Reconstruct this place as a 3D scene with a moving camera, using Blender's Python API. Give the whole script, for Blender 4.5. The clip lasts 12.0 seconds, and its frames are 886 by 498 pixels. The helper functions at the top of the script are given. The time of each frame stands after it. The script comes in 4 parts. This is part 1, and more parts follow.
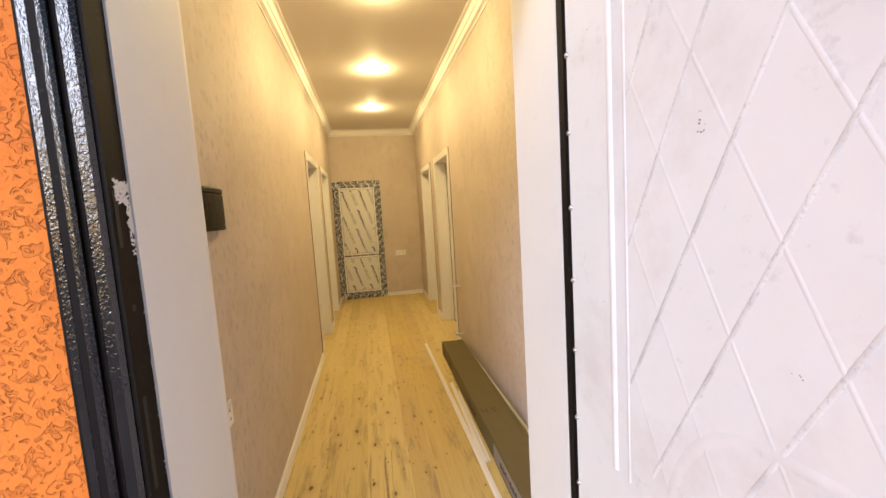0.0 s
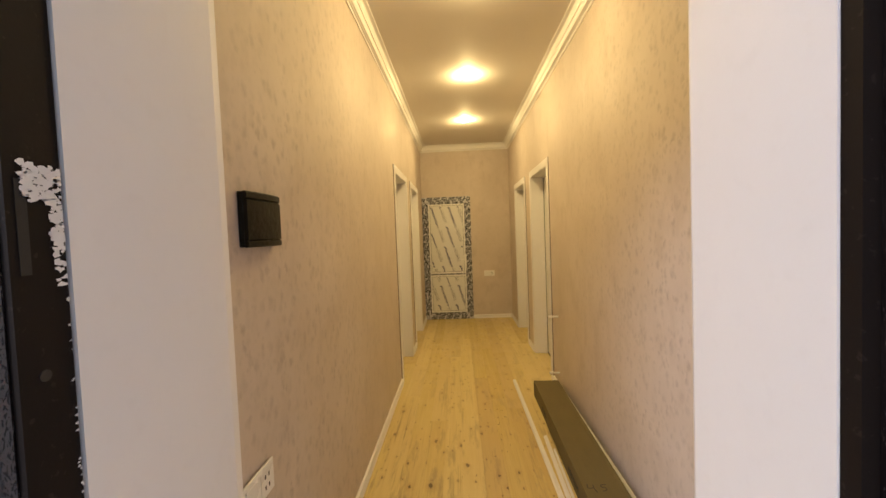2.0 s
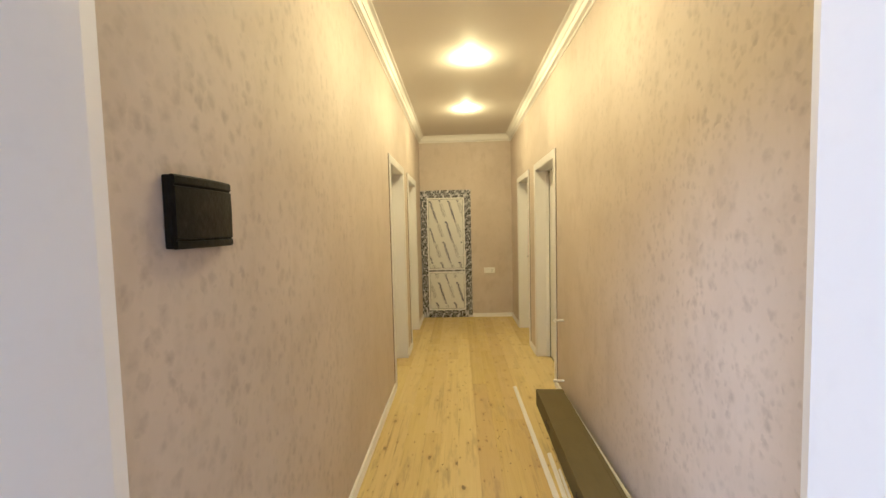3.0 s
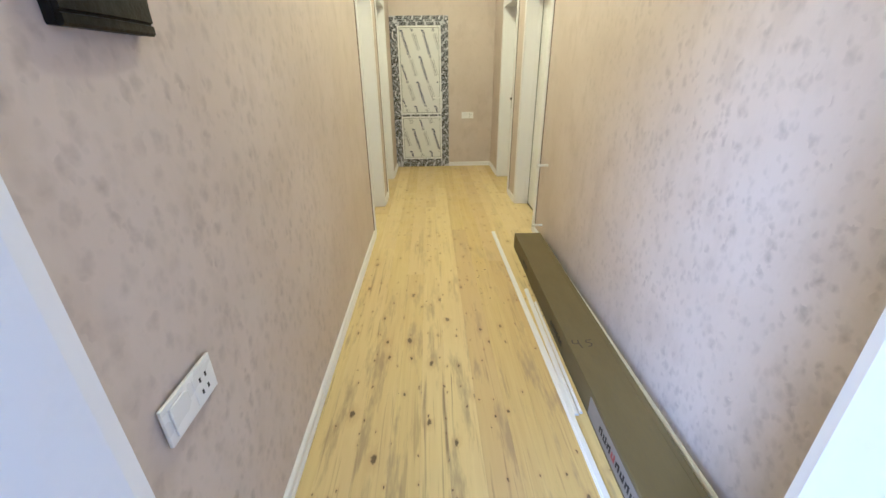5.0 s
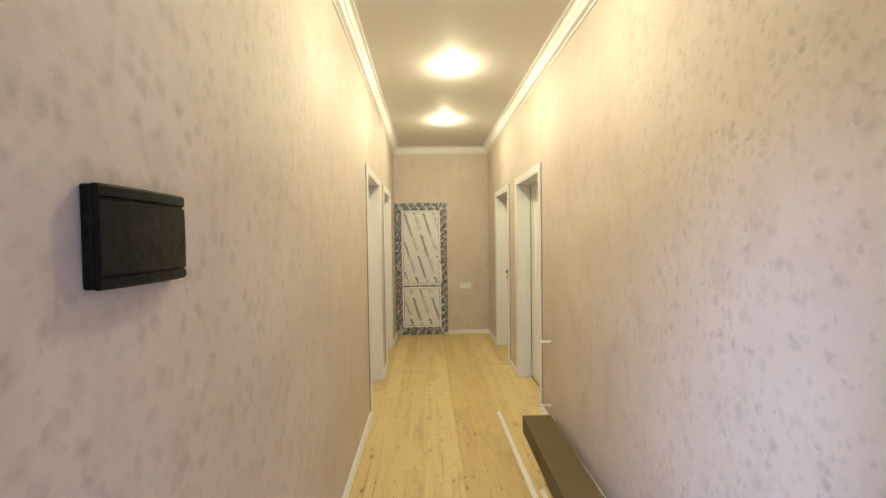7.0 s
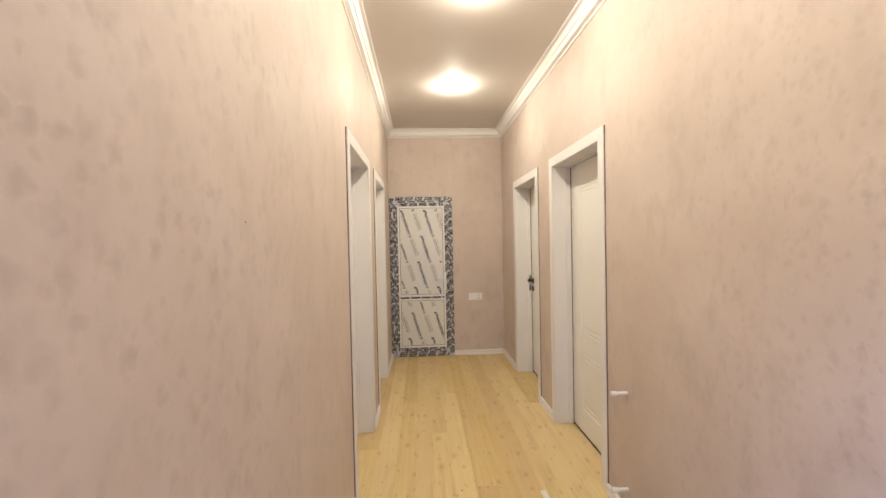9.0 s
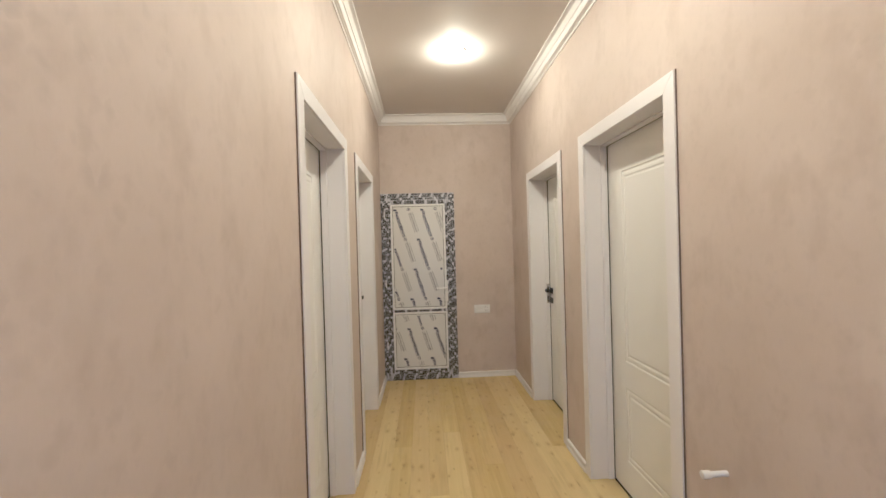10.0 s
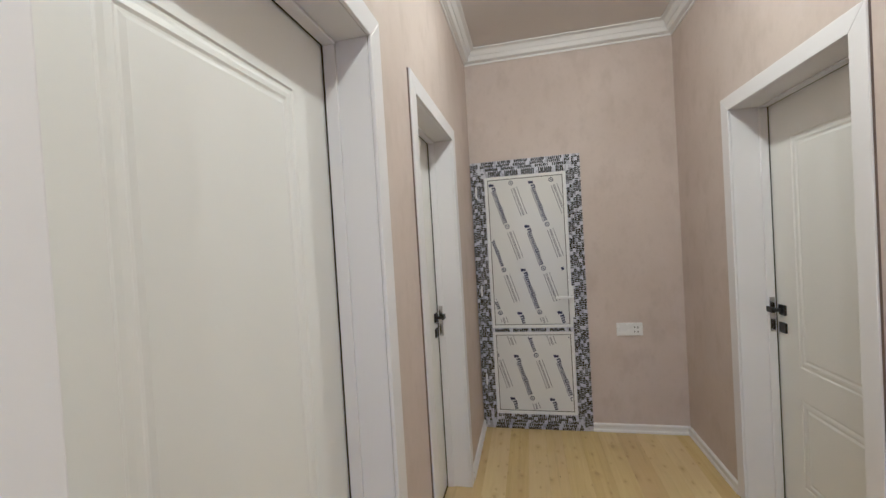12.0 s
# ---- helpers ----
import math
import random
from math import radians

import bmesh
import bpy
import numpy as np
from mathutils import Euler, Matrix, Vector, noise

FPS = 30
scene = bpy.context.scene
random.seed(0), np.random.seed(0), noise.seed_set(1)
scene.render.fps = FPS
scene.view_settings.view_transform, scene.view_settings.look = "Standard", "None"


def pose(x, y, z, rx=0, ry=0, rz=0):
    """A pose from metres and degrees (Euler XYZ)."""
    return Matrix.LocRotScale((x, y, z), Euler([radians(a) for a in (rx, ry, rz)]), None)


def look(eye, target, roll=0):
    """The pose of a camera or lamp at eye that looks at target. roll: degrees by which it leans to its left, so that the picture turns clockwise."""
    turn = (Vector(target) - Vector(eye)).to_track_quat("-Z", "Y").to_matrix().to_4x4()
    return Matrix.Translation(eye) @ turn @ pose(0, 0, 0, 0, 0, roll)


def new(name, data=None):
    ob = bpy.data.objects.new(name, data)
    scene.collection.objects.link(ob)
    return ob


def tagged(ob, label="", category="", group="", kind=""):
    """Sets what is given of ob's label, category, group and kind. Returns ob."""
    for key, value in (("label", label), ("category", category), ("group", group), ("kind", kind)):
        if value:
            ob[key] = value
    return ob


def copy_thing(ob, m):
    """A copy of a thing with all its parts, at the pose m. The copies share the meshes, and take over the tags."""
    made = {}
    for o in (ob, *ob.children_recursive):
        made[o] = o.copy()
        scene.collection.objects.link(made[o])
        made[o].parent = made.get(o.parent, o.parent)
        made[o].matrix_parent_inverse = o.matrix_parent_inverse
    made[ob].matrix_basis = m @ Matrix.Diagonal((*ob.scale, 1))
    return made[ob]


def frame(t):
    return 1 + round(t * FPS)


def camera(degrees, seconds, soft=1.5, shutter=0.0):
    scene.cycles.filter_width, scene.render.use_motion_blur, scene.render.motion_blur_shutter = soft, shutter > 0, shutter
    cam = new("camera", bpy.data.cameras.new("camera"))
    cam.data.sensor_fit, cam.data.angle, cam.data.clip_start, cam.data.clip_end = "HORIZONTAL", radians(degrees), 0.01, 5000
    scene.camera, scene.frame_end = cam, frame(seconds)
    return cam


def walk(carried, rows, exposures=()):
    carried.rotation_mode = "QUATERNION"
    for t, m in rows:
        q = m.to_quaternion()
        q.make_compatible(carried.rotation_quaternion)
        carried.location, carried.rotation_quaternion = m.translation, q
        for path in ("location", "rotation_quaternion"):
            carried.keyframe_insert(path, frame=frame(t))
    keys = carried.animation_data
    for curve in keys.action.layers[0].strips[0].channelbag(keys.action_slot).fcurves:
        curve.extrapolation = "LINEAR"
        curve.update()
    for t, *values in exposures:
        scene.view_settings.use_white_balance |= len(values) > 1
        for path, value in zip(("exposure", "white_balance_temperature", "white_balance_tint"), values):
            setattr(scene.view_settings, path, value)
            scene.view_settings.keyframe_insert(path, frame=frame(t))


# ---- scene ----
cam = camera(96.7, 12.0)
PATH = [
    (0, (0.039, 1.215, 1.489), (0.397, 3.172, 1.295), -3.5),
    (0.5, (0.105, 1.216, 1.498), (0.203, 3.209, 1.36), -3.1),
    (1, (0.118, 1.311, 1.502), (0.094, 3.308, 1.394), -2.7),
    (1.5, (0.083, 1.5, 1.493), (0.029, 3.497, 1.41), -2.4),
    (2, (0.064, 1.64, 1.485), (-0.018, 3.637, 1.405), -2.2),
    (2.5, (0.097, 1.777, 1.503), (0.005, 3.774, 1.44), -1.8),
    (2.7, (0.092, 1.83, 1.504), (-0.001, 3.826, 1.431), -1.6),
    (4.3, (-0.046, 2.135, 1.438), (-0.009, 4.043, 0.838), -0.1),
    (4.5, (-0.039, 2.132, 1.428), (0.011, 3.999, 0.713), -0.1),
    (5, (-0.011, 2.064, 1.402), (0.04, 3.885, 0.576), -0.7),
    (5.5, (0.05, 1.936, 1.44), (0.07, 3.812, 0.747), -1.2),
    (6, (0.044, 1.927, 1.478), (0.056, 3.884, 1.071), -1.1),
    (6.5, (-0.003, 2.013, 1.522), (0.044, 4.008, 1.391), -0.7),
    (6.7, (-0.022, 2.047, 1.537), (0.046, 4.044, 1.467), -0.6),
    (8.5, (-0.105, 2.875, 1.524), (-0.003, 4.872, 1.489), -1.2),
    (9, (-0.136, 3.214, 1.522), (-0.027, 5.21, 1.479), -1.2),
    (9.5, (-0.098, 3.587, 1.52), (0.006, 5.584, 1.501), -1.5),
    (10, (-0.077, 3.943, 1.496), (0.02, 5.941, 1.482), -1.6),
    (10.5, (-0.056, 4.278, 1.505), (0.008, 6.277, 1.486), -1.9),
    (11, (-0.009, 4.619, 1.513), (-0.033, 6.619, 1.503), -2.4),
    (11.5, (-0.037, 4.959, 1.484), (-0.222, 6.95, 1.461), -2.8),
    (12, (-0.13, 5.28, 1.496), (-0.554, 7.234, 1.461), -3.4),
]
EXPOSURES = [
    (0.0, 0.17, 5950, 17), (0.5, -0.06, 6150, 18), (1.0, -0.17, 6200, 18), (1.5, -0.2, 6300, 19), (2.0, -0.1, 6100, 17), (2.7, 0.17, 5300, 12), (4.3, 0.42, 4280, 16),
    (5.0, 0.62, 4100, 11), (5.5, 0.57, 4600, 8), (6.5, 0.35, 4520, 9), (8.3, 0.48, 4450, 31), (9.5, 0.27, 4250, 28), (11.0, 0.05, 3980, 27), (12.0, 0.03, 3830, 26),
]
walk(cam, [(t, look(eye, target, roll)) for t, eye, target, roll in PATH], EXPOSURES)

# ---- light ----
LAMP_COLOR, LAMP_WATTS = (1.0, 0.74, 0.285), 19.6
LAMPS_Y, LAMP_X = (3.945, 5.43, 6.915), 0.2
SUN_ELEVATION, SUN_ROTATION = 21.0, 219.0
world = bpy.data.worlds.new("world")
scene.world = world
world.use_nodes = True
wn = world.node_tree
sky = wn.nodes.new("ShaderNodeTexSky")
sky.sky_type, sky.sun_disc = "NISHITA", False
sky.sun_elevation, sky.sun_rotation = radians(SUN_ELEVATION), radians(SUN_ROTATION)
sky.air_density, sky.dust_density = 1.3, 1.5
bg = wn.nodes["Background"]
bg.inputs["Strength"].default_value = 0.15
wn.links.new(sky.outputs["Color"], bg.inputs["Color"])
sun_data = bpy.data.lights.new("sun", "SUN")
sun_data.energy, sun_data.angle, sun_data.color = 2.05, radians(26), (0.70, 0.82, 1.0)
sun = new("sun", sun_data)
a, e = radians(SUN_ROTATION), radians(SUN_ELEVATION)
sun.matrix_world = look((math.sin(a) * math.cos(e) * 20, math.cos(a) * math.cos(e) * 20, math.sin(e) * 20), (0, 0, 0))

# ---- materials ----


def material(name, color=(0.8, 0.8, 0.8), rough=0.5, metal=0.0, spec=0.5):
    m = bpy.data.materials.new(name)
    m.use_nodes = True
    b = m.node_tree.nodes["Principled BSDF"]
    b.inputs["Base Color"].default_value = (*color, 1)
    b.inputs["Roughness"].default_value = rough
    b.inputs["Metallic"].default_value = metal
    b.inputs["Specular IOR Level"].default_value = spec
    return m


class Nodes:
    """A short way to write node networks."""

    def __init__(self, m):
        self.t = m.node_tree
        self.b = self.t.nodes["Principled BSDF"]

    def n(self, kind, props=None, **inputs):
        node = self.t.nodes.new("ShaderNode" + kind)
        for k, v in (props or {}).items():
            setattr(node, k, v)
        for k, v in inputs.items():
            k = k.replace("_", " ")
            sock = node.inputs[int(k[1:])] if k[0] == "i" and k[1:].isdigit() else node.inputs[k]
            if isinstance(v, bpy.types.NodeSocket):
                self.t.links.new(v, sock)
            else:
                sock.default_value = v
        return node

    def coords(self, scale=(1, 1, 1), which="Object", loc=(0, 0, 0)):
        c = self.n("TexCoord")
        return self.n("Mapping", Vector=c.outputs[which], Scale=scale, Location=loc).outputs[0]

    def noise(self, vec, scale, detail=4.0, rough=0.55, dist=0.0):
        return self.n("TexNoise", Vector=vec, Scale=scale, Detail=detail, Roughness=rough, Distortion=dist).outputs[0]

    def ramp(self, fac, *stops):
        r = self.n("ValToRGB", Fac=fac)
        els = r.color_ramp.elements
        while len(els) < len(stops):
            els.new(0.5)
        for el, (p, c) in zip(els, stops):
            el.position, el.color = p, (c, c, c, 1) if isinstance(c, (int, float)) else (*c, 1)
        return r.outputs[0]

    def math(self, op, a, b=0.0, clamp=False):
        return self.n("Math", {"operation": op, "use_clamp": clamp}, i0=a, i1=b).outputs[0]

    def mix(self, fac, a, b, blend="MIX"):
        node = self.t.nodes.new("ShaderNodeMix")
        node.data_type, node.blend_type = "RGBA", blend
        for sock, v in zip((node.inputs["Factor"], node.inputs[6], node.inputs[7]), (fac, a, b)):
            if isinstance(v, bpy.types.NodeSocket):
                self.t.links.new(v, sock)
            else:
                sock.default_value = v if isinstance(v, (int, float)) else (*v, 1)
        return node.outputs[2]

    def base(self, sock):
        self.t.links.new(sock, self.b.inputs["Base Color"])

    def rough(self, sock):
        self.t.links.new(sock, self.b.inputs["Roughness"])

    def bump(self, height, strength, distance):
        bp = self.n("Bump", Height=height, Strength=strength, Distance=distance)
        self.t.links.new(bp.outputs[0], self.b.inputs["Normal"])


def make_wallpaper():
    m = material("wallpaper", rough=0.62, spec=0.35)
    k = Nodes(m)
    v = k.coords()
    broad = k.noise(v, 2.2, 3.0)
    cloud = k.noise(k.coords((9, 9, 5)), 1.0, 3.0)
    base = k.mix(k.ramp(broad, (0.3, 0.0), (0.7, 1.0)), (0.555, 0.475, 0.405), (0.62, 0.54, 0.475))
    base = k.mix(k.math("MULTIPLY", k.ramp(cloud, (0.52, 0.0), (0.70, 1.0)), 0.38), base, (0.46, 0.385, 0.32))
    bend = k.n("VectorMath", {"operation": "SCALE"}, i0=k.n("TexNoise", Vector=v, Scale=32.0).outputs["Color"], Scale=1.1).outputs[0]
    cluster = k.ramp(k.noise(v, 4.0, 2.0), (0.35, 0.55), (0.6, 1.0))
    # fleck contrast falls along y, imitating daylight grazing the paper near the entrance
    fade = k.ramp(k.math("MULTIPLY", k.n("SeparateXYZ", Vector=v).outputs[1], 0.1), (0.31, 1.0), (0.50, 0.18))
    fleck = None
    for size, gain in (((27, 27, 20), 1.0), ((44, 44, 32), 0.8)):
        vor = k.n("TexVoronoi", {"voronoi_dimensions": "3D"}, Vector=k.n("VectorMath", {"operation": "ADD"}, i0=k.coords(size), i1=bend).outputs[0], Scale=1.0, Randomness=1.0)
        cell = k.n("SeparateColor", Color=vor.outputs["Color"]).outputs[0]
        dab = k.math("MULTIPLY", k.ramp(vor.outputs["Distance"], (0.05, 1.0), (0.58, 0.0)), k.math("MULTIPLY", k.ramp(cell, (0.38, 0.0), (0.85, 1.0)), gain))
        fleck = dab if fleck is None else k.math("MAXIMUM", fleck, dab)
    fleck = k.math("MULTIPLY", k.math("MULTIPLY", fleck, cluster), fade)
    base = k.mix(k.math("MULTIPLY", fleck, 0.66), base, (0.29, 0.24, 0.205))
    weave = k.noise(k.coords((260, 260, 60)), 1.0, 2.0)
    base = k.mix(k.math("MULTIPLY", weave, 0.12), base, (0.42, 0.33, 0.27))
    k.base(base)
    k.rough(k.ramp(fleck, (0.0, 0.62), (1.0, 0.45)))
    k.bump(k.math("ADD", k.math("MULTIPLY", weave, 0.35), k.math("MULTIPLY", fleck, -0.3)), 0.35, 0.0010)
    return m


def make_pine(joined=False):
    m = material("pine_board", rough=0.42, spec=0.45)
    k = Nodes(m)
    rnd = k.n("ObjectInfo").outputs["Random"]
    c = k.n("TexCoord").outputs["Object"]
    off = k.n("CombineXYZ", X=k.math("MULTIPLY", rnd, 3.0), Y=k.math("MULTIPLY", rnd, 37.0), Z=k.math("MULTIPLY", rnd, 11.0)).outputs[0]
    pos = k.n("VectorMath", {"operation": "ADD"}, i0=c, i1=off).outputs[0]

    def at(scale):
        return k.n("Mapping", Vector=pos, Scale=scale).outputs[0]

    grain = k.noise(at((38, 1.3, 1)), 1.0, 5.0, 0.6, 0.8)
    fine = k.noise(at((190, 5.0, 1)), 1.0, 3.0, 0.6)
    broad = k.noise(at((3, 0.7, 1)), 1.0, 2.0)
    base = k.mix(k.ramp(grain, (0.32, 0.0), (0.7, 1.0)), (0.63, 0.50, 0.175), (0.53, 0.395, 0.125))
    base = k.mix(k.math("MULTIPLY", k.ramp(fine, (0.45, 0.0), (0.75, 1.0)), 0.35), base, (0.50, 0.32, 0.14))
    base = k.mix(k.math("MULTIPLY", rnd, 0.55), base, (0.76, 0.63, 0.31))
    dull = k.ramp(k.math("FRACT", k.math("MULTIPLY", rnd, 7.3)), (0.62, 0.0), (0.95, 1.0))
    base = k.mix(k.math("MULTIPLY", dull, 0.5), base, (0.46, 0.31, 0.12))
    base = k.mix(k.math("MULTIPLY", k.ramp(broad, (0.45, 0.0), (0.7, 1.0)), 0.25), base, (0.50, 0.34, 0.18))
    # weight of streaks, grime and knots: full near the entrance, weaker further along y
    near_entrance = k.ramp(k.math("MULTIPLY", k.n("SeparateXYZ", Vector=k.n("NewGeometry").outputs["Position"]).outputs[1], 0.1), (0.36, 1.0), (0.58, 0.22))
    streak = k.ramp(k.noise(at((30, 1.1, 1)), 1.0, 3.0, 0.6, 0.4), (0.59, 0.0), (0.67, 1.0))
    zone = k.ramp(k.noise(at((4, 1.5, 1)), 1.0, 1.0), (0.44, 0.0), (0.60, 1.0))
    base = k.mix(k.math("MULTIPLY", k.math("MULTIPLY", k.math("MULTIPLY", streak, zone), near_entrance), k.math("MULTIPLY", k.ramp(rnd, (0.45, 0.45), (0.5, 1.0)), 0.85)), base, (0.19, 0.125, 0.065))
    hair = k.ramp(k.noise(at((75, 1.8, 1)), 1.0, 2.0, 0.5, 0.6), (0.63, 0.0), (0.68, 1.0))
    base = k.mix(k.math("MULTIPLY", k.math("MULTIPLY", hair, near_entrance), 0.32), base, (0.24, 0.15, 0.07))
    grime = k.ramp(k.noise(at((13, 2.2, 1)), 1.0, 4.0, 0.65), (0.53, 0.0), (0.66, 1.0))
    base = k.mix(k.math("MULTIPLY", k.math("MULTIPLY", grime, near_entrance), 0.68), base, (0.30, 0.22, 0.12))
    wob = k.n("VectorMath", {"operation": "SCALE"}, i0=k.n("TexNoise", Vector=pos, Scale=60.0).outputs["Color"], Scale=0.25).outputs[0]
    kp = k.n("VectorMath", {"operation": "ADD"}, i0=at((15.0, 8.0, 1)), i1=wob).outputs[0]
    vor = k.n("TexVoronoi", {"voronoi_dimensions": "2D"}, Vector=kp, Scale=1.0, Randomness=1.0)
    cellc = k.n("SeparateColor", Color=vor.outputs["Color"])
    size = k.math("ADD", k.math("MULTIPLY", k.math("POWER", cellc.outputs[1], 4.0), 0.16), 0.055)
    present = k.ramp(cellc.outputs[0], (0.55, 0.0), (0.57, 1.0))
    d = k.math("DIVIDE", vor.outputs["Distance"], size)
    knot = k.math("MULTIPLY", k.ramp(d, (0.6, 1.0), (1.0, 0.0)), present)
    halo = k.math("MULTIPLY", k.ramp(k.math("MULTIPLY", d, 0.33), (0.3, 1.0), (1.0, 0.0)), present)
    base = k.mix(k.math("MULTIPLY", halo, 0.30), base, (0.38, 0.22, 0.09))
    base = k.mix(k.math("MULTIPLY", k.math("MULTIPLY", knot, near_entrance), 0.88), base, (0.07, 0.042, 0.024))
    k.base(base)
    dust = k.noise(at((6, 6, 1)), 1.0, 4.0)
    k.rough(k.ramp(dust, (0.3, 0.36), (0.7, 0.56)))
    k.bump(k.math("SUBTRACT", k.math("MULTIPLY", grain, 0.4), knot), 0.25, 0.0012)
    return m


def make_paint(name, color, rough, mott=0.06, bump=0.0, scale=3.0, dirt=(0.45, 0.4, 0.36), vary=0.02):
    m = material(name, color, rough)
    k = Nodes(m)
    v = k.coords()
    base = k.mix(k.math("MULTIPLY", k.ramp(k.noise(v, scale, 5.0), (0.4, 0.0), (0.75, 1.0)), mott), color, dirt)
    base = k.mix(k.math("MULTIPLY", k.ramp(k.noise(v, scale * 14, 4.0), (0.55, 0.0), (0.8, 1.0)), mott), base, dirt)
    k.base(base)
    k.rough(k.ramp(k.noise(v, scale * 2, 3.0), (0.3, max(0.05, rough - vary)), (0.7, rough + vary)))
    if bump:
        k.bump(k.noise(v, 90.0, 4.0), bump, 0.001)
    return m


def make_stucco():
    m = material("orange_stucco", rough=0.85)
    k = Nodes(m)
    v = k.coords()
    lump = k.noise(v, 34.0, 4.0, 0.6, 0.6)
    worm = k.ramp(k.noise(v, 42.0, 3.0, 0.5, 1.6), (0.40, 1.0), (0.46, 0.0))
    base = k.mix(k.ramp(k.noise(v, 3.0, 3.0), (0.3, 0.0), (0.7, 1.0)), (0.84, 0.205, 0.018), (0.90, 0.255, 0.030))
    # the dents also get a darker orange, their shade put into the colour
    base = k.mix(k.math("MULTIPLY", worm, 0.35), base, (0.66, 0.14, 0.015))
    k.base(base)
    k.bump(k.math("ADD", k.math("MULTIPLY", lump, 0.7), k.math("MULTIPLY", worm, -0.9)), 1.0, 0.0060)
    return m


def make_dark_metal():
    m = material("dark_brown_enamel", (0.010, 0.007, 0.007), 0.12, 0.0, 0.75)
    k = Nodes(m)
    v = k.coords((1, 1, 0.6))
    k.base(k.mix(k.ramp(k.noise(v, 12.0, 4.0), (0.4, 0.0), (0.8, 1.0)), (0.009, 0.006, 0.006), (0.024, 0.019, 0.018)))
    k.rough(k.ramp(k.noise(v, 30.0, 3.0), (0.3, 0.07), (0.7, 0.18)))
    k.bump(k.ramp(k.noise(v, 230.0, 1.0, 0.5, 0.2), (0.40, 0.0), (0.68, 1.0)), 0.55, 0.0010)
    return m


def make_dark_inner():
    m = material("dark_brown_primer", (0.008, 0.005, 0.004), 0.7, 0.0, 0.2)
    k = Nodes(m)
    v = k.coords()
    k.base(k.mix(k.ramp(k.noise(v, 60.0, 3.0), (0.64, 0.0), (0.68, 1.0)), (0.008, 0.005, 0.004), (0.02, 0.015, 0.012)))
    k.bump(k.noise(v, 200.0, 2.0), 0.2, 0.001)
    return m


def make_door_sheet():
    m = material("white_door_sheet", (0.78, 0.76, 0.76), 0.42)
    k = Nodes(m)
    v = k.coords()
    cloud = k.ramp(k.noise(v, 5.0, 5.0, 0.65), (0.48, 0.0), (0.72, 1.0))
    base = k.mix(k.math("MULTIPLY", cloud, 0.36), (0.80, 0.785, 0.79), (0.56, 0.47, 0.44))
    fade = k.n("SeparateXYZ", Vector=v).outputs[2]
    smudge = k.math("MULTIPLY", k.ramp(k.noise(v, 22.0, 4.0, 0.7), (0.62, 0.0), (0.72, 1.0)), k.ramp(fade, (0.55, 0.0), (1.0, 1.0)))
    base = k.mix(k.math("MULTIPLY", smudge, 0.2), base, (0.34, 0.29, 0.27))
    k.base(base)
    k.rough(k.ramp(k.noise(v, 9.0, 3.0), (0.3, 0.35), (0.7, 0.5)))
    k.bump(k.noise(v, 8.0, 2.0), 0.5, 0.009)
    return m


def make_cardboard():
    m = material("cardboard", rough=0.75)
    k = Nodes(m)
    v = k.coords((1, 0.25, 1))
    base = k.mix(k.noise(v, 14.0, 5.0), (0.108, 0.082, 0.028), (0.142, 0.110, 0.040))
    base = k.mix(k.math("MULTIPLY", k.ramp(k.noise(v, 70.0, 3.0), (0.5, 0.0), (0.8, 1.0)), 0.3), base, (0.09, 0.07, 0.04))
    k.base(base)
    k.bump(k.noise(k.coords(), 12.0, 3.0), 0.3, 0.003)
    return m


def make_film():
    m = material("printed_film", rough=0.3)
    k = Nodes(m)
    v = k.coords((1, 1, 1))
    patch = k.ramp(k.noise(k.coords((40, 40, 26)), 1.0, 1.0), (0.52, 0.0), (0.58, 1.0))
    base = k.mix(patch, (0.58, 0.575, 0.62), (0.38, 0.38, 0.43))
    k.base(base)
    k.bump(k.noise(v, 60.0, 3.0), 0.25, 0.001)
    return m


def make_fabric_black():
    m = material("black_plastic", (0.004, 0.004, 0.0035), 0.5, 0.0, 0.2)
    k = Nodes(m)
    v = k.coords()
    k.base(k.mix(k.ramp(k.noise(v, 25.0, 4.0), (0.5, 0.0), (0.75, 1.0)), (0.004, 0.0038, 0.0032), (0.013, 0.012, 0.009)))
    k.bump(k.noise(v, 45.0, 4.0), 0.6, 0.004)
    return m


def make_ground():
    m = material("concrete_paving", rough=0.85)
    k = Nodes(m)
    v = k.coords()
    base = k.mix(k.noise(v, 3.0, 5.0), (0.30, 0.285, 0.265), (0.42, 0.40, 0.37))
    k.base(k.mix(k.math("MULTIPLY", k.noise(v, 45.0, 3.0), 0.4), base, (0.22, 0.21, 0.2)))
    k.bump(k.noise(v, 80.0, 4.0), 0.4, 0.003)
    return m


WALLPAPER, PINE, STUCCO = make_wallpaper(), make_pine(), make_stucco()
CEILING_PAINT = make_paint("ceiling_paint", (0.70, 0.66, 0.62), 0.7, 0.05, 0.1)
PLASTER = make_paint("white_plaster", (0.81, 0.79, 0.785), 0.55, 0.06, 0.15, 2.0)
CORNICE_PAINT = make_paint("cornice_paint", (0.80, 0.78, 0.76), 0.5, 0.04)
LEAF_PAINT = make_paint("door_leaf_enamel", (0.77, 0.76, 0.728), 0.32, 0.015, 0.05)
DOOR_PAINT = make_paint("door_enamel", (0.78, 0.76, 0.765), 0.30, 0.015, 0.05)
SKIRTING = make_paint("skirting_plastic", (0.78, 0.76, 0.74), 0.35, 0.05, 0.0, 5.0)
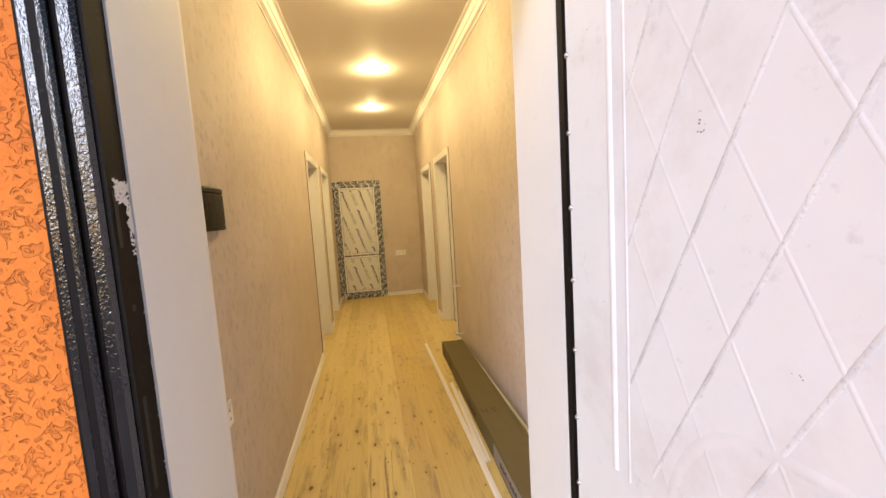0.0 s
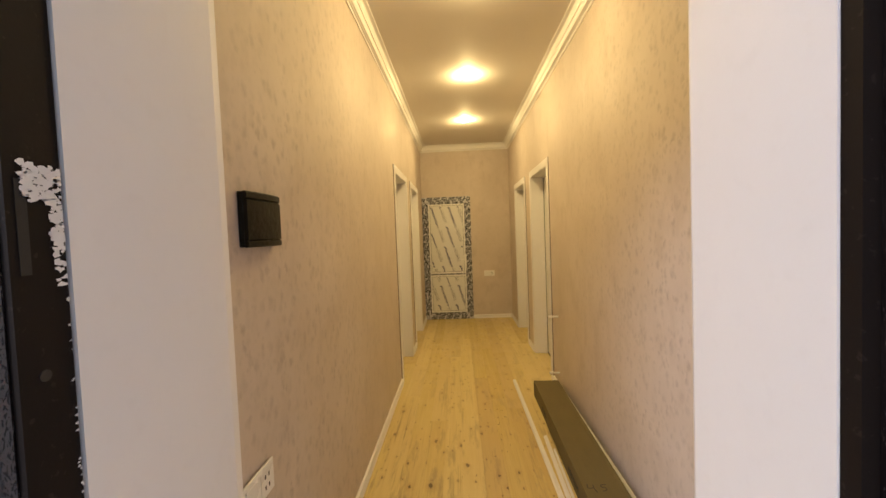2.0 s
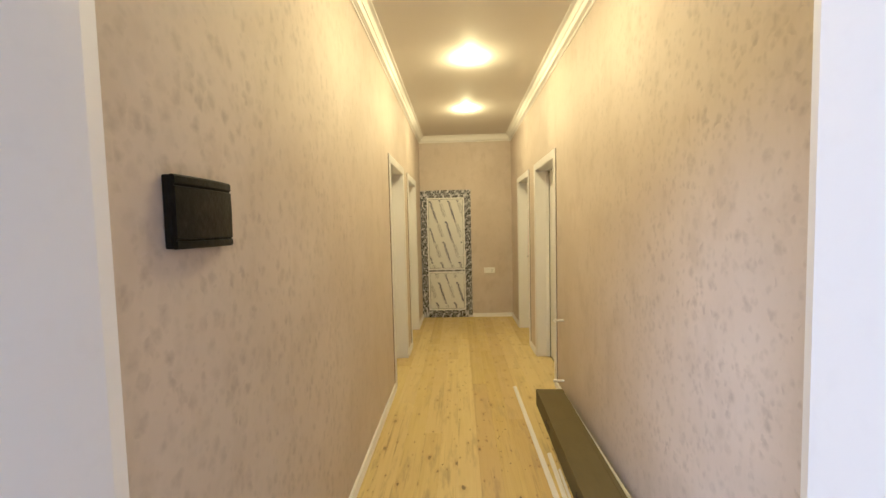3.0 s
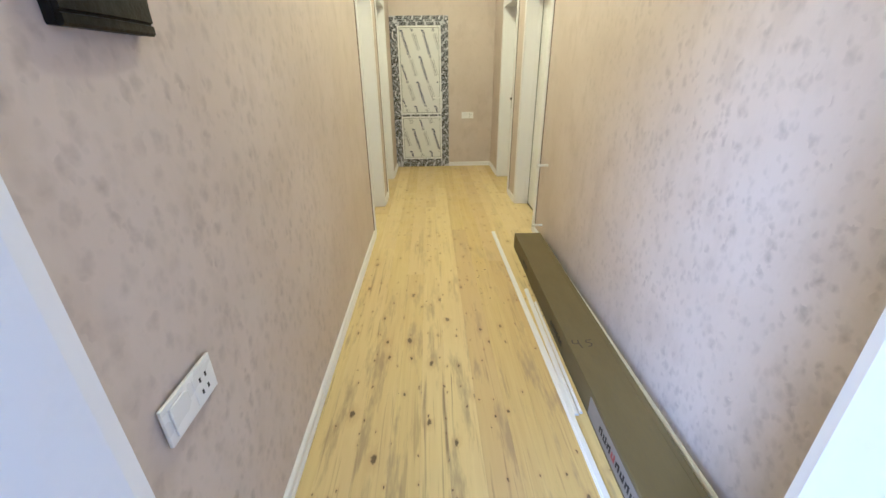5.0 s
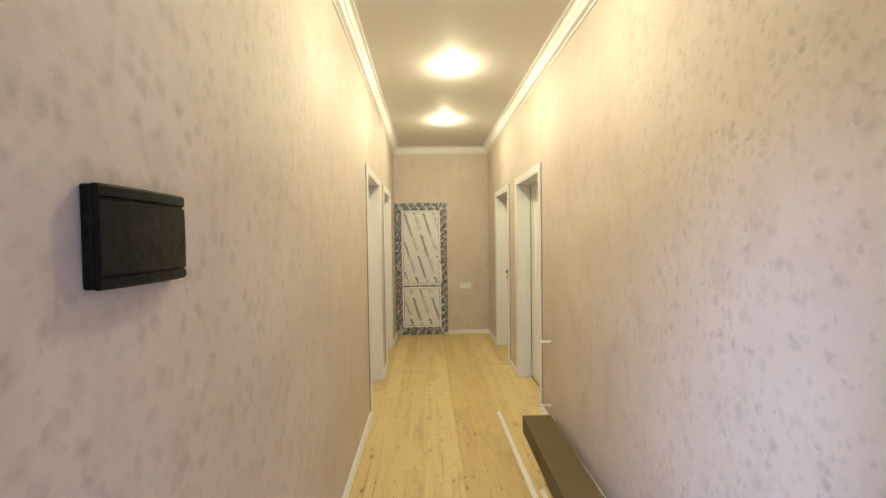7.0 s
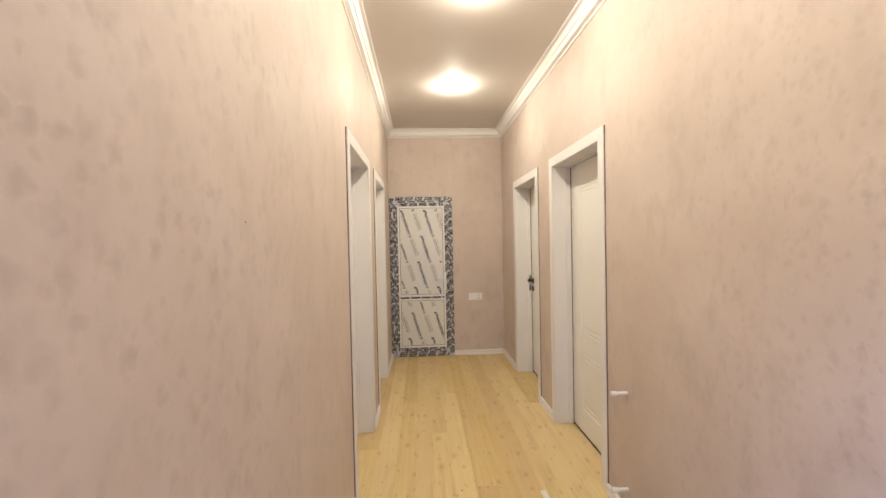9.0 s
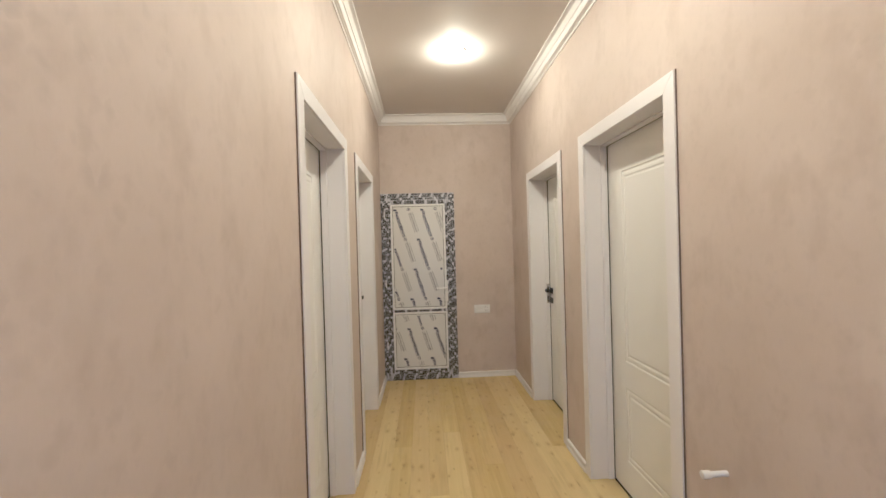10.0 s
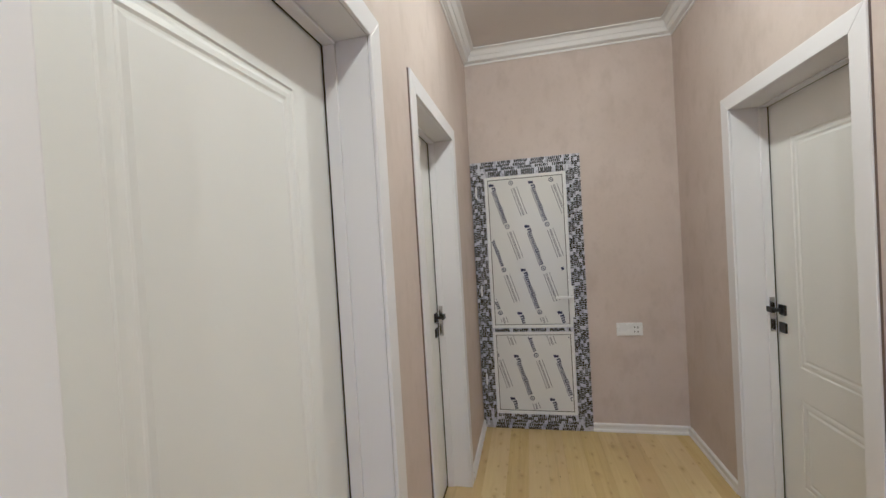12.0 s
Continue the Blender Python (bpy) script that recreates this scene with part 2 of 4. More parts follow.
SOILED_SHEET = make_paint("soiled_door_sheet", (0.79, 0.775, 0.78), 0.42, 0.6, 0.0, 14.0, (0.30, 0.27, 0.25))
PVC = make_paint("white_pvc", (0.80, 0.79, 0.77), 0.25, 0.03)
PANEL = make_paint("panel_film", (0.72, 0.71, 0.68), 0.11, 0.04)
DARK_METAL, DARK_INNER, DOOR_SHEET = make_dark_metal(), make_dark_inner(), make_door_sheet()
CARDBOARD, FILM, BLACK = make_cardboard(), make_film(), make_fabric_black()
GROUND = make_ground()
GAP = material("shadow_gap", (0.02, 0.018, 0.016), 0.8)
INK = material("black_ink", (0.008, 0.008, 0.012), 0.5, 0.0, 0.2)
BLUE_INK = material("blue_ink", (0.018, 0.022, 0.10), 0.4)
GREY_INK = material("grey_ink", (0.15, 0.15, 0.18), 0.4)
RED_INK = material("red_ink", (0.25, 0.03, 0.03), 0.5)
SCUFF = material("grey_scuff", (0.33, 0.31, 0.30), 0.6)
PENCIL = material("dark_marker", (0.03, 0.022, 0.015), 0.6)
GASKET = material("grey_gasket", (0.10, 0.10, 0.095), 0.6)
STEEL = material("steel", (0.55, 0.55, 0.56), 0.3, 1.0)
CHROME = material("chrome", (0.62, 0.60, 0.58), 0.18, 1.0)
BLACK_METAL = material("black_metal", (0.012, 0.012, 0.013), 0.35)
SOCKET_WHITE = make_paint("white_plastic", (0.80, 0.79, 0.77), 0.28, 0.02)
LABEL_GREY = material("label_grey", (0.20, 0.18, 0.17), 0.4)
JOINT_SHADOW = material("painted_shadow", (0.16, 0.12, 0.10), 0.8)
SUBFLOOR = material("subfloor", (0.12, 0.09, 0.06), 0.8)
ROOF = material("roof_sheet", (0.25, 0.24, 0.23), 0.7)
GLOW = bpy.data.materials.new("lamp_glow")
GLOW.use_nodes = True
gb = GLOW.node_tree.nodes["Principled BSDF"]
gb.inputs["Base Color"].default_value = (0.9, 0.9, 0.9, 1)
gb.inputs["Emission Color"].default_value = (*LAMP_COLOR, 1)
gb.inputs["Emission Strength"].default_value = 210.0

# ---- mesh helpers ----


def box(bm, x0, x1, y0, y1, z0, z1):
    vs = [bm.verts.new((x, y, z)) for z in (z0, z1) for x, y in ((x0, y0), (x1, y0), (x1, y1), (x0, y1))]
    for f in ((0, 3, 2, 1), (4, 5, 6, 7), (0, 1, 5, 4), (1, 2, 6, 5), (2, 3, 7, 6), (3, 0, 4, 7)):
        bm.faces.new([vs[i] for i in f])
    return vs


def soften(bm, width, segments=2, angle=40):
    bmesh.ops.recalc_face_normals(bm, faces=bm.faces)
    edges = [e for e in bm.edges if len(e.link_faces) == 2 and e.calc_face_angle(0) > radians(angle)]
    if edges:
        bmesh.ops.bevel(bm, geom=edges, offset=width, segments=segments, affect="EDGES", profile=0.5, clamp_overlap=True)


def block(x0, x1, y0, y1, z0, z1, bevel=0.0, segments=2):
    bm = bmesh.new()
    box(bm, x0, x1, y0, y1, z0, z1)
    if bevel:
        soften(bm, bevel, segments)
    return bm


def mesh_of(name, bm, mat, smooth=False):
    me = bpy.data.meshes.new(name)
    bmesh.ops.recalc_face_normals(bm, faces=bm.faces)
    bm.to_mesh(me)
    bm.free()
    me.materials.append(mat)
    if smooth:
        me.shade_smooth()
        me.set_sharp_from_angle(angle=radians(35))
    return me


def part(name, bm, mat, parent=None, label="", smooth=False, at=None, kind=""):
    ob = new(name, bm if isinstance(bm, bpy.types.Mesh) else mesh_of(name, bm, mat, smooth))
    if parent:
        ob.parent = parent
    if at is not None:
        ob.matrix_basis = at
    return tagged(ob, label=label, kind=kind)


def thing(name, label, category, at=None, group="", kind=""):
    ob = new(name)
    ob.empty_display_size = 0.1
    if at is not None:
        ob.matrix_basis = at
    return tagged(ob, label=label, category=category, group=group, kind=kind)


def cylinder(bm, m, r, h, seg=24, r2=None):
    """A cylinder from z 0 to h under the matrix m."""
    return bmesh.ops.create_cone(bm, cap_ends=True, segments=seg, radius1=r, radius2=r if r2 is None else r2, depth=h, matrix=m @ Matrix.Translation((0, 0, h / 2)))["verts"]


def sweep(bm, profile, frames, closed=True):
    """A profile of 2D points carried through matrices; its x and y are each matrix's x and y."""
    rings = [[bm.verts.new(m @ Vector((px, py, 0))) for px, py in profile] for m in frames]
    n = len(profile)
    for a, b in zip(rings, rings[1:]):
        for i in range(n if closed else n - 1):
            j = (i + 1) % n
            bm.faces.new((a[i], a[j], b[j], b[i]))
    if closed:
        bm.faces.new(rings[0])
        bm.faces.new(list(reversed(rings[-1])))


# ---- the plan ----
WL, WR, YF, HC = -0.55, 0.944, 8.405, 2.965
YR0, YR1 = 2.118, 2.446
JL, JR = -0.426, 0.505
THICK = 0.18
HEAD = 2.17
ARCH = 0.074
# side, near and far inner edge of the opening, depth of the leaf behind the wall, the side of the handle
DOORS = [
    ("L", 5.545, 6.358, 0.143, "near"),
    ("L", 6.825, 7.608, 0.145, "far"),
    ("R", 5.540, 6.368, 0.145, "bare"),
    ("R", 6.848, 7.648, 0.172, "far"),
]
TOP = 2.10
LINING = 0.02


def corridor_wall(name, side):
    x0, x1 = (WL - THICK, WL) if side == "L" else (WR, WR + THICK)
    bm = bmesh.new()
    y = YR1
    for s, a, b, d, h in DOORS:
        if s != side:
            continue
        box(bm, x0, x1, y, a - LINING, 0, 3.0)
        box(bm, x0, x1, a - LINING, b + LINING, TOP + LINING, 3.0)
        y = b + LINING
    box(bm, x0, x1, y, YF, 0, 3.0)
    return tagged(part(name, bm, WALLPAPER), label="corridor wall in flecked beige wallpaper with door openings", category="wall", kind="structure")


corridor_wall("wall_west", "L")
corridor_wall("wall_east", "R")
bm = bmesh.new()
box(bm, WL - THICK, WR + THICK, YF, YF + 0.2, 0, 3.0)
tagged(part("wall_north", bm, WALLPAPER), label="end wall in plain-looking beige wallpaper behind the wrapped door", category="wall", kind="structure")

# front wall: plastered reveal towards the entrance, stucco outside
bm = bmesh.new()
for s, plan in ((1, ((-3.2, YR0), (JL, YR0), (JL + 0.014, YR1 - 0.03), (JL + 0.008, YR1), (-3.2, YR1))), (-1, ((3.6, YR0), (JR, YR0), (JR + 0.012, YR1 - 0.022), (JR + 0.022, YR1), (3.6, YR1)))):
    rows = [[bm.verts.new((x, y, z)) for x, y in plan] for z in (0, 3.2)]
    for i in range(5):
        bm.faces.new((rows[0][i], rows[0][(i + 1) % 5], rows[1][(i + 1) % 5], rows[1][i]))
    bm.faces.new(rows[0])
    bm.faces.new(rows[1])
box(bm, JL, JR, YR0, YR1 - 0.002, HEAD, 3.2)
tagged(part("wall_south", bm, PLASTER), label="thick front wall with smooth white plastered door reveals", category="wall", kind="structure")
bm = bmesh.new()
FX0, FX1, FY = -0.537, 0.64, 2.087
box(bm, -3.2, FX0, FY, YR0 - 0.002, -0.15, 3.2)
box(bm, FX1, 3.6, FY, YR0 - 0.002, -0.15, 3.2)
box(bm, FX0, FX1, FY, YR0 - 0.002, HEAD + 0.12, 3.2)
tagged(part("facade", bm, STUCCO), label="bright orange rough stucco on the outside wall", category="wall", kind="structure")

# shell of the house: unseen walls, roof and slab added to block sky light
bm = bmesh.new()
box(bm, -3.2, -3.0, YR1, YF + 0.2, 0, 3.2)
box(bm, 3.4, 3.6, YR1, YF + 0.2, 0, 3.2)
box(bm, -3.0, WL - THICK, YF, YF + 0.2, 0, 3.2)
box(bm, WR + THICK, 3.4, YF, YF + 0.2, 0, 3.2)
tagged(part("wall_outer", bm, PLASTER), label="plain white unseen outer walls added to keep sky light out", category="wall", kind="structure")
bm = block(-3.4, 3.8, 1.93, YF + 0.4, 3.2, 3.3)
tagged(part("roof", bm, ROOF), label="flat grey unseen roof slab added to keep sky light out", category="roof", kind="structure")
bm = block(WL - THICK, WR + THICK, YR1, YF, HC, 3.0 - 0.001)
bm2 = bmesh.new()
box(bm2, -3.0, 3.4, YR1, YF, 3.0, 3.1)
tagged(part("ceiling", bm, CEILING_PAINT), label="smooth off-white painted corridor ceiling", category="ceiling", kind="structure")
tagged(part("ceiling_slab", bm2, CEILING_PAINT), label="plain unseen slab added above the rooms to keep sky light out", category="ceiling", kind="structure")

# ground outside
bm = bmesh.new()
box(bm, -60, 60, -80, FY + 0.06, -0.3, -0.06)
tagged(part("ground", bm, GROUND), label="plain grey concrete ground outside the entrance", category="ground", kind="structure")

# cornice: one moulded profile round the ceiling
CP, CD = 0.092, 0.097


def cornice():
    prof = [(0, 0), (0, -CD), (0.008, -CD), (0.010, -CD + 0.012), (0.020, -CD + 0.014)]
    for i in range(7):
        t = i / 6
        prof.append((0.024 + 0.020 * t, -CD + 0.018 + 0.034 * t - 0.012 * math.sin(math.pi * t)))
    prof += [(0.050, -0.044), (0.052, -0.036)]
    for i in range(7):
        t = i / 6
        prof.append((0.056 + 0.022 * t, -0.032 + 0.020 * t + 0.006 * math.sin(math.pi * t)))
    prof += [(CP - 0.006, -0.010), (CP, -0.008), (CP, 0)]
    path = [(WL, YR1), (WL, YF), (WR, YF), (WR, YR1)]
    inward = [(1, 0), (1, -1), (-1, -1), (-1, 0)]
    bm = bmesh.new()
    rings = []
    for (x, y), (ix, iy) in zip(path, inward):
        rings.append([bm.verts.new((x + ix * px, y + iy * px, HC + pz)) for px, pz in prof])
    n = len(prof)
    for a, b in zip(rings, rings[1:]):
        for i in range(n - 1):
            bm.faces.new((a[i], a[i + 1], b[i + 1], b[i]))
    return tagged(part("cornice", bm, CORNICE_PAINT, smooth=True), label="white moulded cornice round the corridor ceiling", category="cornice", kind="structure")


cornice()


# skirting boards
def skirting(a, b, inward):
    """A board from a to b on the floor, its face towards inward."""
    prof = [(0, 0), (0.018, 0), (0.018, 0.012), (0.012, 0.020), (0.012, 0.040), (0.016, 0.046), (0.015, 0.056), (0.008, 0.062), (0, 0.062)]
    ix, iy = inward
    bm = bmesh.new()
    rings = [[bm.verts.new((x + ix * p, y + iy * p, z)) for p, z in prof] for x, y in (a, b)]
    n = len(prof)
    for i in range(n):
        j = (i + 1) % n
        bm.faces.new((rings[0][i], rings[0][j], rings[1][j], rings[1][i]))
    bm.faces.new(rings[0])
    bm.faces.new(list(reversed(rings[1])))
    tagged(part("baseboard", bm, SKIRTING, smooth=False), label="low white grooved plastic skirting at the foot of the wall", category="baseboard", kind="structure")


P_X0, P_X1, P_Y = -0.548, 0.277, 8.372
for s, x, i in (("L", WL, 1), ("R", WR, -1)):
    ys = [YR1 + 0.001]
    for q, a, b, d, h in DOORS:
        if q == s:
            ys += [a - ARCH, b + ARCH]
    ys.append(YF)
    for a, b in zip(ys[::2], ys[1::2]):
        skirting((x, a), (x, b), (i, 0))
skirting((P_X1 + 0.002, YF), (WR - 0.018, YF), (0, -1))


# ---- interior doors ----
def ring_panel(bm, y0, y1, z0, z1, x, s):
    """A moulded groove round a flat field; s: the side that the front faces."""
    steps = [(0, 0), (0.004, -0.0035), (0.009, -0.0038), (0.018, -0.001), (0.030, -0.0005), (0.036, -0.0036), (0.041, -0.0038), (0.050, 0.0)]
    rings = []
    for o, d in steps:
        rings.append([bm.verts.new((x + s * d, y, z)) for y, z in ((y0 + o, z0 + o), (y1 - o, z0 + o), (y1 - o, z1 - o), (y0 + o, z1 - o))])
    for a, b in zip(rings, rings[1:]):
        for i in range(4):
            j = (i + 1) % 4
            bm.faces.new((a[i], a[j], b[j], b[i]))
    bm.faces.new(rings[-1])


def leaf_mesh(y0, y1, z0, z1, x, s, thick=0.04):
    """A moulded two-panel leaf; its front at x faces s."""
    bm = bmesh.new()
    panels = [(0.20, 0.635), (0.79, 1.905)]
    ya, yb = y0 + 0.162, y1 - 0.162

    def quad(a, b, c, d):
        bm.faces.new([bm.verts.new((x, y, z)) for y, z in ((a, c), (b, c), (b, d), (a, d))])

    quad(y0, ya, z0, z1)
    quad(yb, y1, z0, z1)
    zs = [z0] + [v for p in panels for v in p] + [z1]
    for a, b in zip(zs[::2], zs[1::2]):
        quad(ya, yb, a, b)
    for a, b in panels:
        ring_panel(bm, ya, yb, a, b, x, s)
    back = x - s * thick
    vs = [[bm.verts.new((xx, y, z)) for y, z in ((y0, z0), (y1, z0), (y1, z1), (y0, z1))] for xx in (x, back)]
    for i in range(4):
        j = (i + 1) % 4
        bm.faces.new((vs[0][i], vs[0][j], vs[1][j], vs[1][i]))
    bm.faces.new(vs[1])
    bmesh.ops.remove_doubles(bm, verts=bm.verts, dist=0.0002)
    return bm


def interior_door(number, side, a, b, depth, handle_side):
    s = 1 if side == "L" else -1
    wx = WL if side == "L" else WR
    lx = wx - s * depth
    door = thing("door_%d" % number, "closed white moulded two-panel interior door in a white surround", "door", pose(wx, (a + b) / 2, 0), kind="structure")
    back = Matrix.Translation((-wx, -(a + b) / 2, 0))

    def add(name, bm, mat, parent=door, label="", smooth=False):
        bm.transform(back)
        return part(name, bm, mat, parent, label, smooth)

    proud = 0.012
    xs = sorted((wx, wx + s * proud))
    for q in (0, 1):
        y0, y1 = ((a - ARCH, a), (b, b + ARCH))[q]
        bm = bmesh.new()
        # mitred at the top
        ya, yb = (y0, y1) if q == 0 else (y1, y0)
        pts = [(ya, 0.001), (yb, 0.001), (yb, TOP), (ya, TOP + ARCH)]
        f = bm.faces.new([bm.verts.new((wx + s * 0.0005, y, z)) for y, z in pts])
        ext = bmesh.ops.extrude_face_region(bm, geom=[f])
        bmesh.ops.translate(bm, vec=(s * proud, 0, 0), verts=[v for v in ext["geom"] if isinstance(v, bmesh.types.BMVert)])
        soften(bm, 0.0025)
        add("architrave", bm, DOOR_PAINT)
    bm = bmesh.new()
    f = bm.faces.new([bm.verts.new((wx + s * 0.0005, y, z)) for y, z in ((a - ARCH, TOP + ARCH), (a, TOP), (b, TOP), (b + ARCH, TOP + ARCH))])
    ext = bmesh.ops.extrude_face_region(bm, geom=[f])
    bmesh.ops.translate(bm, vec=(s * proud, 0, 0), verts=[v for v in ext["geom"] if isinstance(v, bmesh.types.BMVert)])
    soften(bm, 0.0025)
    add("architrave", bm, DOOR_PAINT)
    # dark strip that paints the thin shadow along the surround's near edge
    xs = sorted((wx, wx + s * 0.006))
    add("shadow_strip", block(xs[0], xs[1], a - ARCH - 0.0021, a - ARCH - 0.0003, 0.001, TOP + ARCH), JOINT_SHADOW, label="thin dark strip painted as the shadow beside the surround")
    # lining with a stop that stands 14 mm proud where the leaf closes
    x_out, x_stop = wx - s * (THICK + 0.001), lx - s * 0.002
    for y0, y1, t in ((a - LINING + 0.0005, a, 1), (b, b + LINING - 0.0005, -1)):
        xs = sorted((wx - s * 0.0005, x_out))
        bm = block(xs[0], xs[1], y0, y1, 0.001, TOP, 0.001)
        add("lining", bm, DOOR_PAINT)
        edge = y1 if t == 1 else y0
        xs = sorted((lx + s * 0.006, lx + s * 0.045))
        ys = sorted((edge, edge + t * 0.010))
        add("door_stop", block(xs[0], xs[1], ys[0], ys[1], 0.001, TOP - 0.010, 0.003), DOOR_PAINT)
    xs = sorted((wx - s * 0.0005, x_out))
    add("lining", block(xs[0], xs[1], a - LINING + 0.0005, b + LINING - 0.0005, TOP, TOP + LINING - 0.0005, 0.001), DOOR_PAINT)
    xs = sorted((lx + s * 0.006, lx + s * 0.045))
    add("door_stop", block(xs[0], xs[1], a + 0.0005, b - 0.0005, TOP - 0.010, TOP - 0.0005, 0.003), DOOR_PAINT)
    leaf = add("leaf", leaf_mesh(a + 0.004, b - 0.004, 0.010, TOP - 0.006, lx, s), LEAF_PAINT)
    # dark strips in the gap round and under the leaf, standing for its shade
    bm = bmesh.new()
    xs = sorted((lx + s * 0.001, lx + s * 0.005))
    box(bm, xs[0], xs[1], a + 0.0005, a + 0.0075, 0.002, TOP - 0.001)
    box(bm, xs[0], xs[1], b - 0.0075, b - 0.0005, 0.002, TOP - 0.001)
    box(bm, xs[0], xs[1], a + 0.0075, b - 0.0075, TOP - 0.0085, TOP - 0.001)
    box(bm, xs[0], xs[1], a + 0.0075, b - 0.0075, 0.0008, 0.0105)
    add("gasket", bm, GAP, label="thin dark strips painted as the shade in the gap round the leaf")
    # handle set
    hy, t = (a + 0.06, 1) if handle_side != "far" else (b - 0.06, -1)
    hz = 1.05
    if handle_side == "bare":
        hy = a + 0.150
        xs = sorted((lx + s * 0.0005, lx + s * 0.004))
        add("latch_hole", block(xs[0], xs[1], hy - 0.013, hy + 0.013, hz - 0.011, hz + 0.011), BLACK_METAL, leaf, "small square black hole for the missing handle")
        return door
    xs = sorted((lx + s * 0.0005, lx + s * 0.010))
    add("rosette", block(xs[0], xs[1], hy - 0.026, hy + 0.026, hz - 0.026, hz + 0.026, 0.002), BLACK_METAL, leaf, "square black handle rosette")
    add("rosette", block(xs[0], xs[1], hy - 0.026, hy + 0.026, hz - 0.116, hz - 0.064, 0.002), BLACK_METAL, leaf, "square black keyhole rosette")
    bm = bmesh.new()
    cylinder(bm, Matrix.Translation((lx + s * 0.010, hy, hz)) @ Matrix.Rotation(radians(90) * s, 4, "Y"), 0.009, 0.036, 16)
    xs = sorted((lx + s * 0.040, lx + s * 0.054))
    ys = sorted((hy - t * 0.012, hy + t * (0.10 if handle_side == "near" else 0.05)))
    if handle_side == "far":
        ys = (hy - 0.004, hy + 0.046)
    box(bm, xs[0], xs[1], ys[0], ys[1], hz - 0.014, hz + 0.014)
    soften(bm, 0.0015, 1, 60)
    add("handle", bm, BLACK_METAL, leaf, "straight black lever handle")
    if handle_side == "far":
        y1 = b - 0.0105
        bm = block(*sorted((lx + s * 0.012, lx + s * 0.036)), y1 - 0.003, y1, hz - 0.12, hz + 0.06, 0.001)
        add("strike_plate", bm, CHROME, label="shiny metal strike plate")
    return door


for i, spec in enumerate(DOORS):
    interior_door(i + 1, *spec)


# ---- wrapped plastic door at the end of the corridor ----
def wrapped_door():
    H = 2.10
    door = thing("door_5", "white plastic door still wrapped in grey and black printed film", "door", pose(0.5 * (P_X0 + P_X1), P_Y, 0), kind="structure")
    back = Matrix.Translation((-0.5 * (P_X0 + P_X1), -P_Y, 0))

    def add(name, bm, mat, parent=door, label="", kind=""):
        bm.transform(back)
        return part(name, bm, mat, parent, label, kind=kind)

    F = 0.068  # frame
    FT = 0.084  # deeper at the top and the foot
    yf = P_Y
    # outer frame
    for x0, x1, z0, z1 in ((P_X0, P_X0 + F, 0.002, H), (P_X1 - F, P_X1, 0.002, H), (P_X0 + F, P_X1 - F, H - FT, H), (P_X0 + F, P_X1 - F, 0.002, FT)):
        add("frame", block(x0, x1, yf + 0.012, YF - 0.002, z0, z1, 0.002), FILM, label="frame bar under printed film")
    sx0, sx1, sz0, sz1 = P_X0 + F - 0.008, P_X1 - F + 0.008, FT - 0.008, H - FT + 0.008
    sash = thing("sash", "", "")
    sash.parent = door
    W = 0.048
    for x0, x1, z0, z1 in ((sx0, sx0 + W, sz0, sz1), (sx1 - W, sx1, sz0, sz1), (sx0 + W, sx1 - W, sz1 - W, sz1), (sx0 + W, sx1 - W, sz0, sz0 + W), (sx0 + W, sx1 - W, 0.764, 0.796)):
        add("sash_bar", block(x0, x1, yf, yf + 0.0115, z0, z1, 0.002), FILM, sash, "sash bar under printed film")
    px0, px1 = sx0 + W, sx1 - W
    for z0, z1 in ((sz0 + W, 0.764), (0.796, sz1 - W)):
        bw = 0.022
        for a, b, c, d in ((px0, px0 + bw, z0, z1), (px1 - bw, px1, z0, z1), (px0 + bw, px1 - bw, z1 - bw, z1), (px0 + bw, px1 - bw, z0, z0 + bw)):
            add("glazing_bead", block(a, b, yf + 0.003, yf + 0.014, c, d, 0.003), PVC, sash, "white glazing bead")
        g = 0.005
        a, b, c, d = px0 + bw, px1 - bw, z0 + bw, z1 - bw
        bm = bmesh.new()
        box(bm, a, a + g, yf + 0.008, yf + 0.014, c, d)
        box(bm, b - g, b, yf + 0.008, yf + 0.014, c, d)
        box(bm, a + g, b - g, yf + 0.008, yf + 0.014, c, c + g)
        box(bm, a + g, b - g, yf + 0.008, yf + 0.014, d - g, d)
        add("gasket", bm, GASKET, sash, "grey rubber gasket")
        pane = add("infill_panel", block(a + g, b - g, yf + 0.010, yf + 0.030, c + g, d - g), PANEL, sash, "glossy white infill panel with slanted blue print")
        panel_print(add, pane, a + g + 0.002, b - g - 0.002, c + g + 0.002, d - g - 0.002, yf + 0.0094, px0, sz1 - W)
    # print on the film: rows of letter-sized bars
    rng = random.Random(5)
    bm = bmesh.new()

    def word_row(u0, u1, v, size, y, upright, phase):
        """Bars of one row from u0 to u1; upright: the row runs along z at x = v."""
        u = u0 + phase
        while u < u1 - 0.004:
            for k in range(7):
                w = size * 0.60
                if u + w > u1:
                    break
                style = rng.random()
                bars = [(0.0, 0.6, 0.0, 1.0)]
                if style < 0.4:
                    bars.append((0.6, 0.95, 0.0, 0.55))
                elif style < 0.75:
                    bars.append((0.6, 0.95, 0.35, 1.0))
                for b0, b1, c0, c1 in bars:
                    ua, ub, va, vb = u + w * b0, u + w * b1, v - size / 2 + size * c0, v - size / 2 + size * c1
                    pts = ((va, ua), (vb, ua), (vb, ub), (va, ub)) if upright else ((ua, va), (ub, va), (ub, vb), (ua, vb))
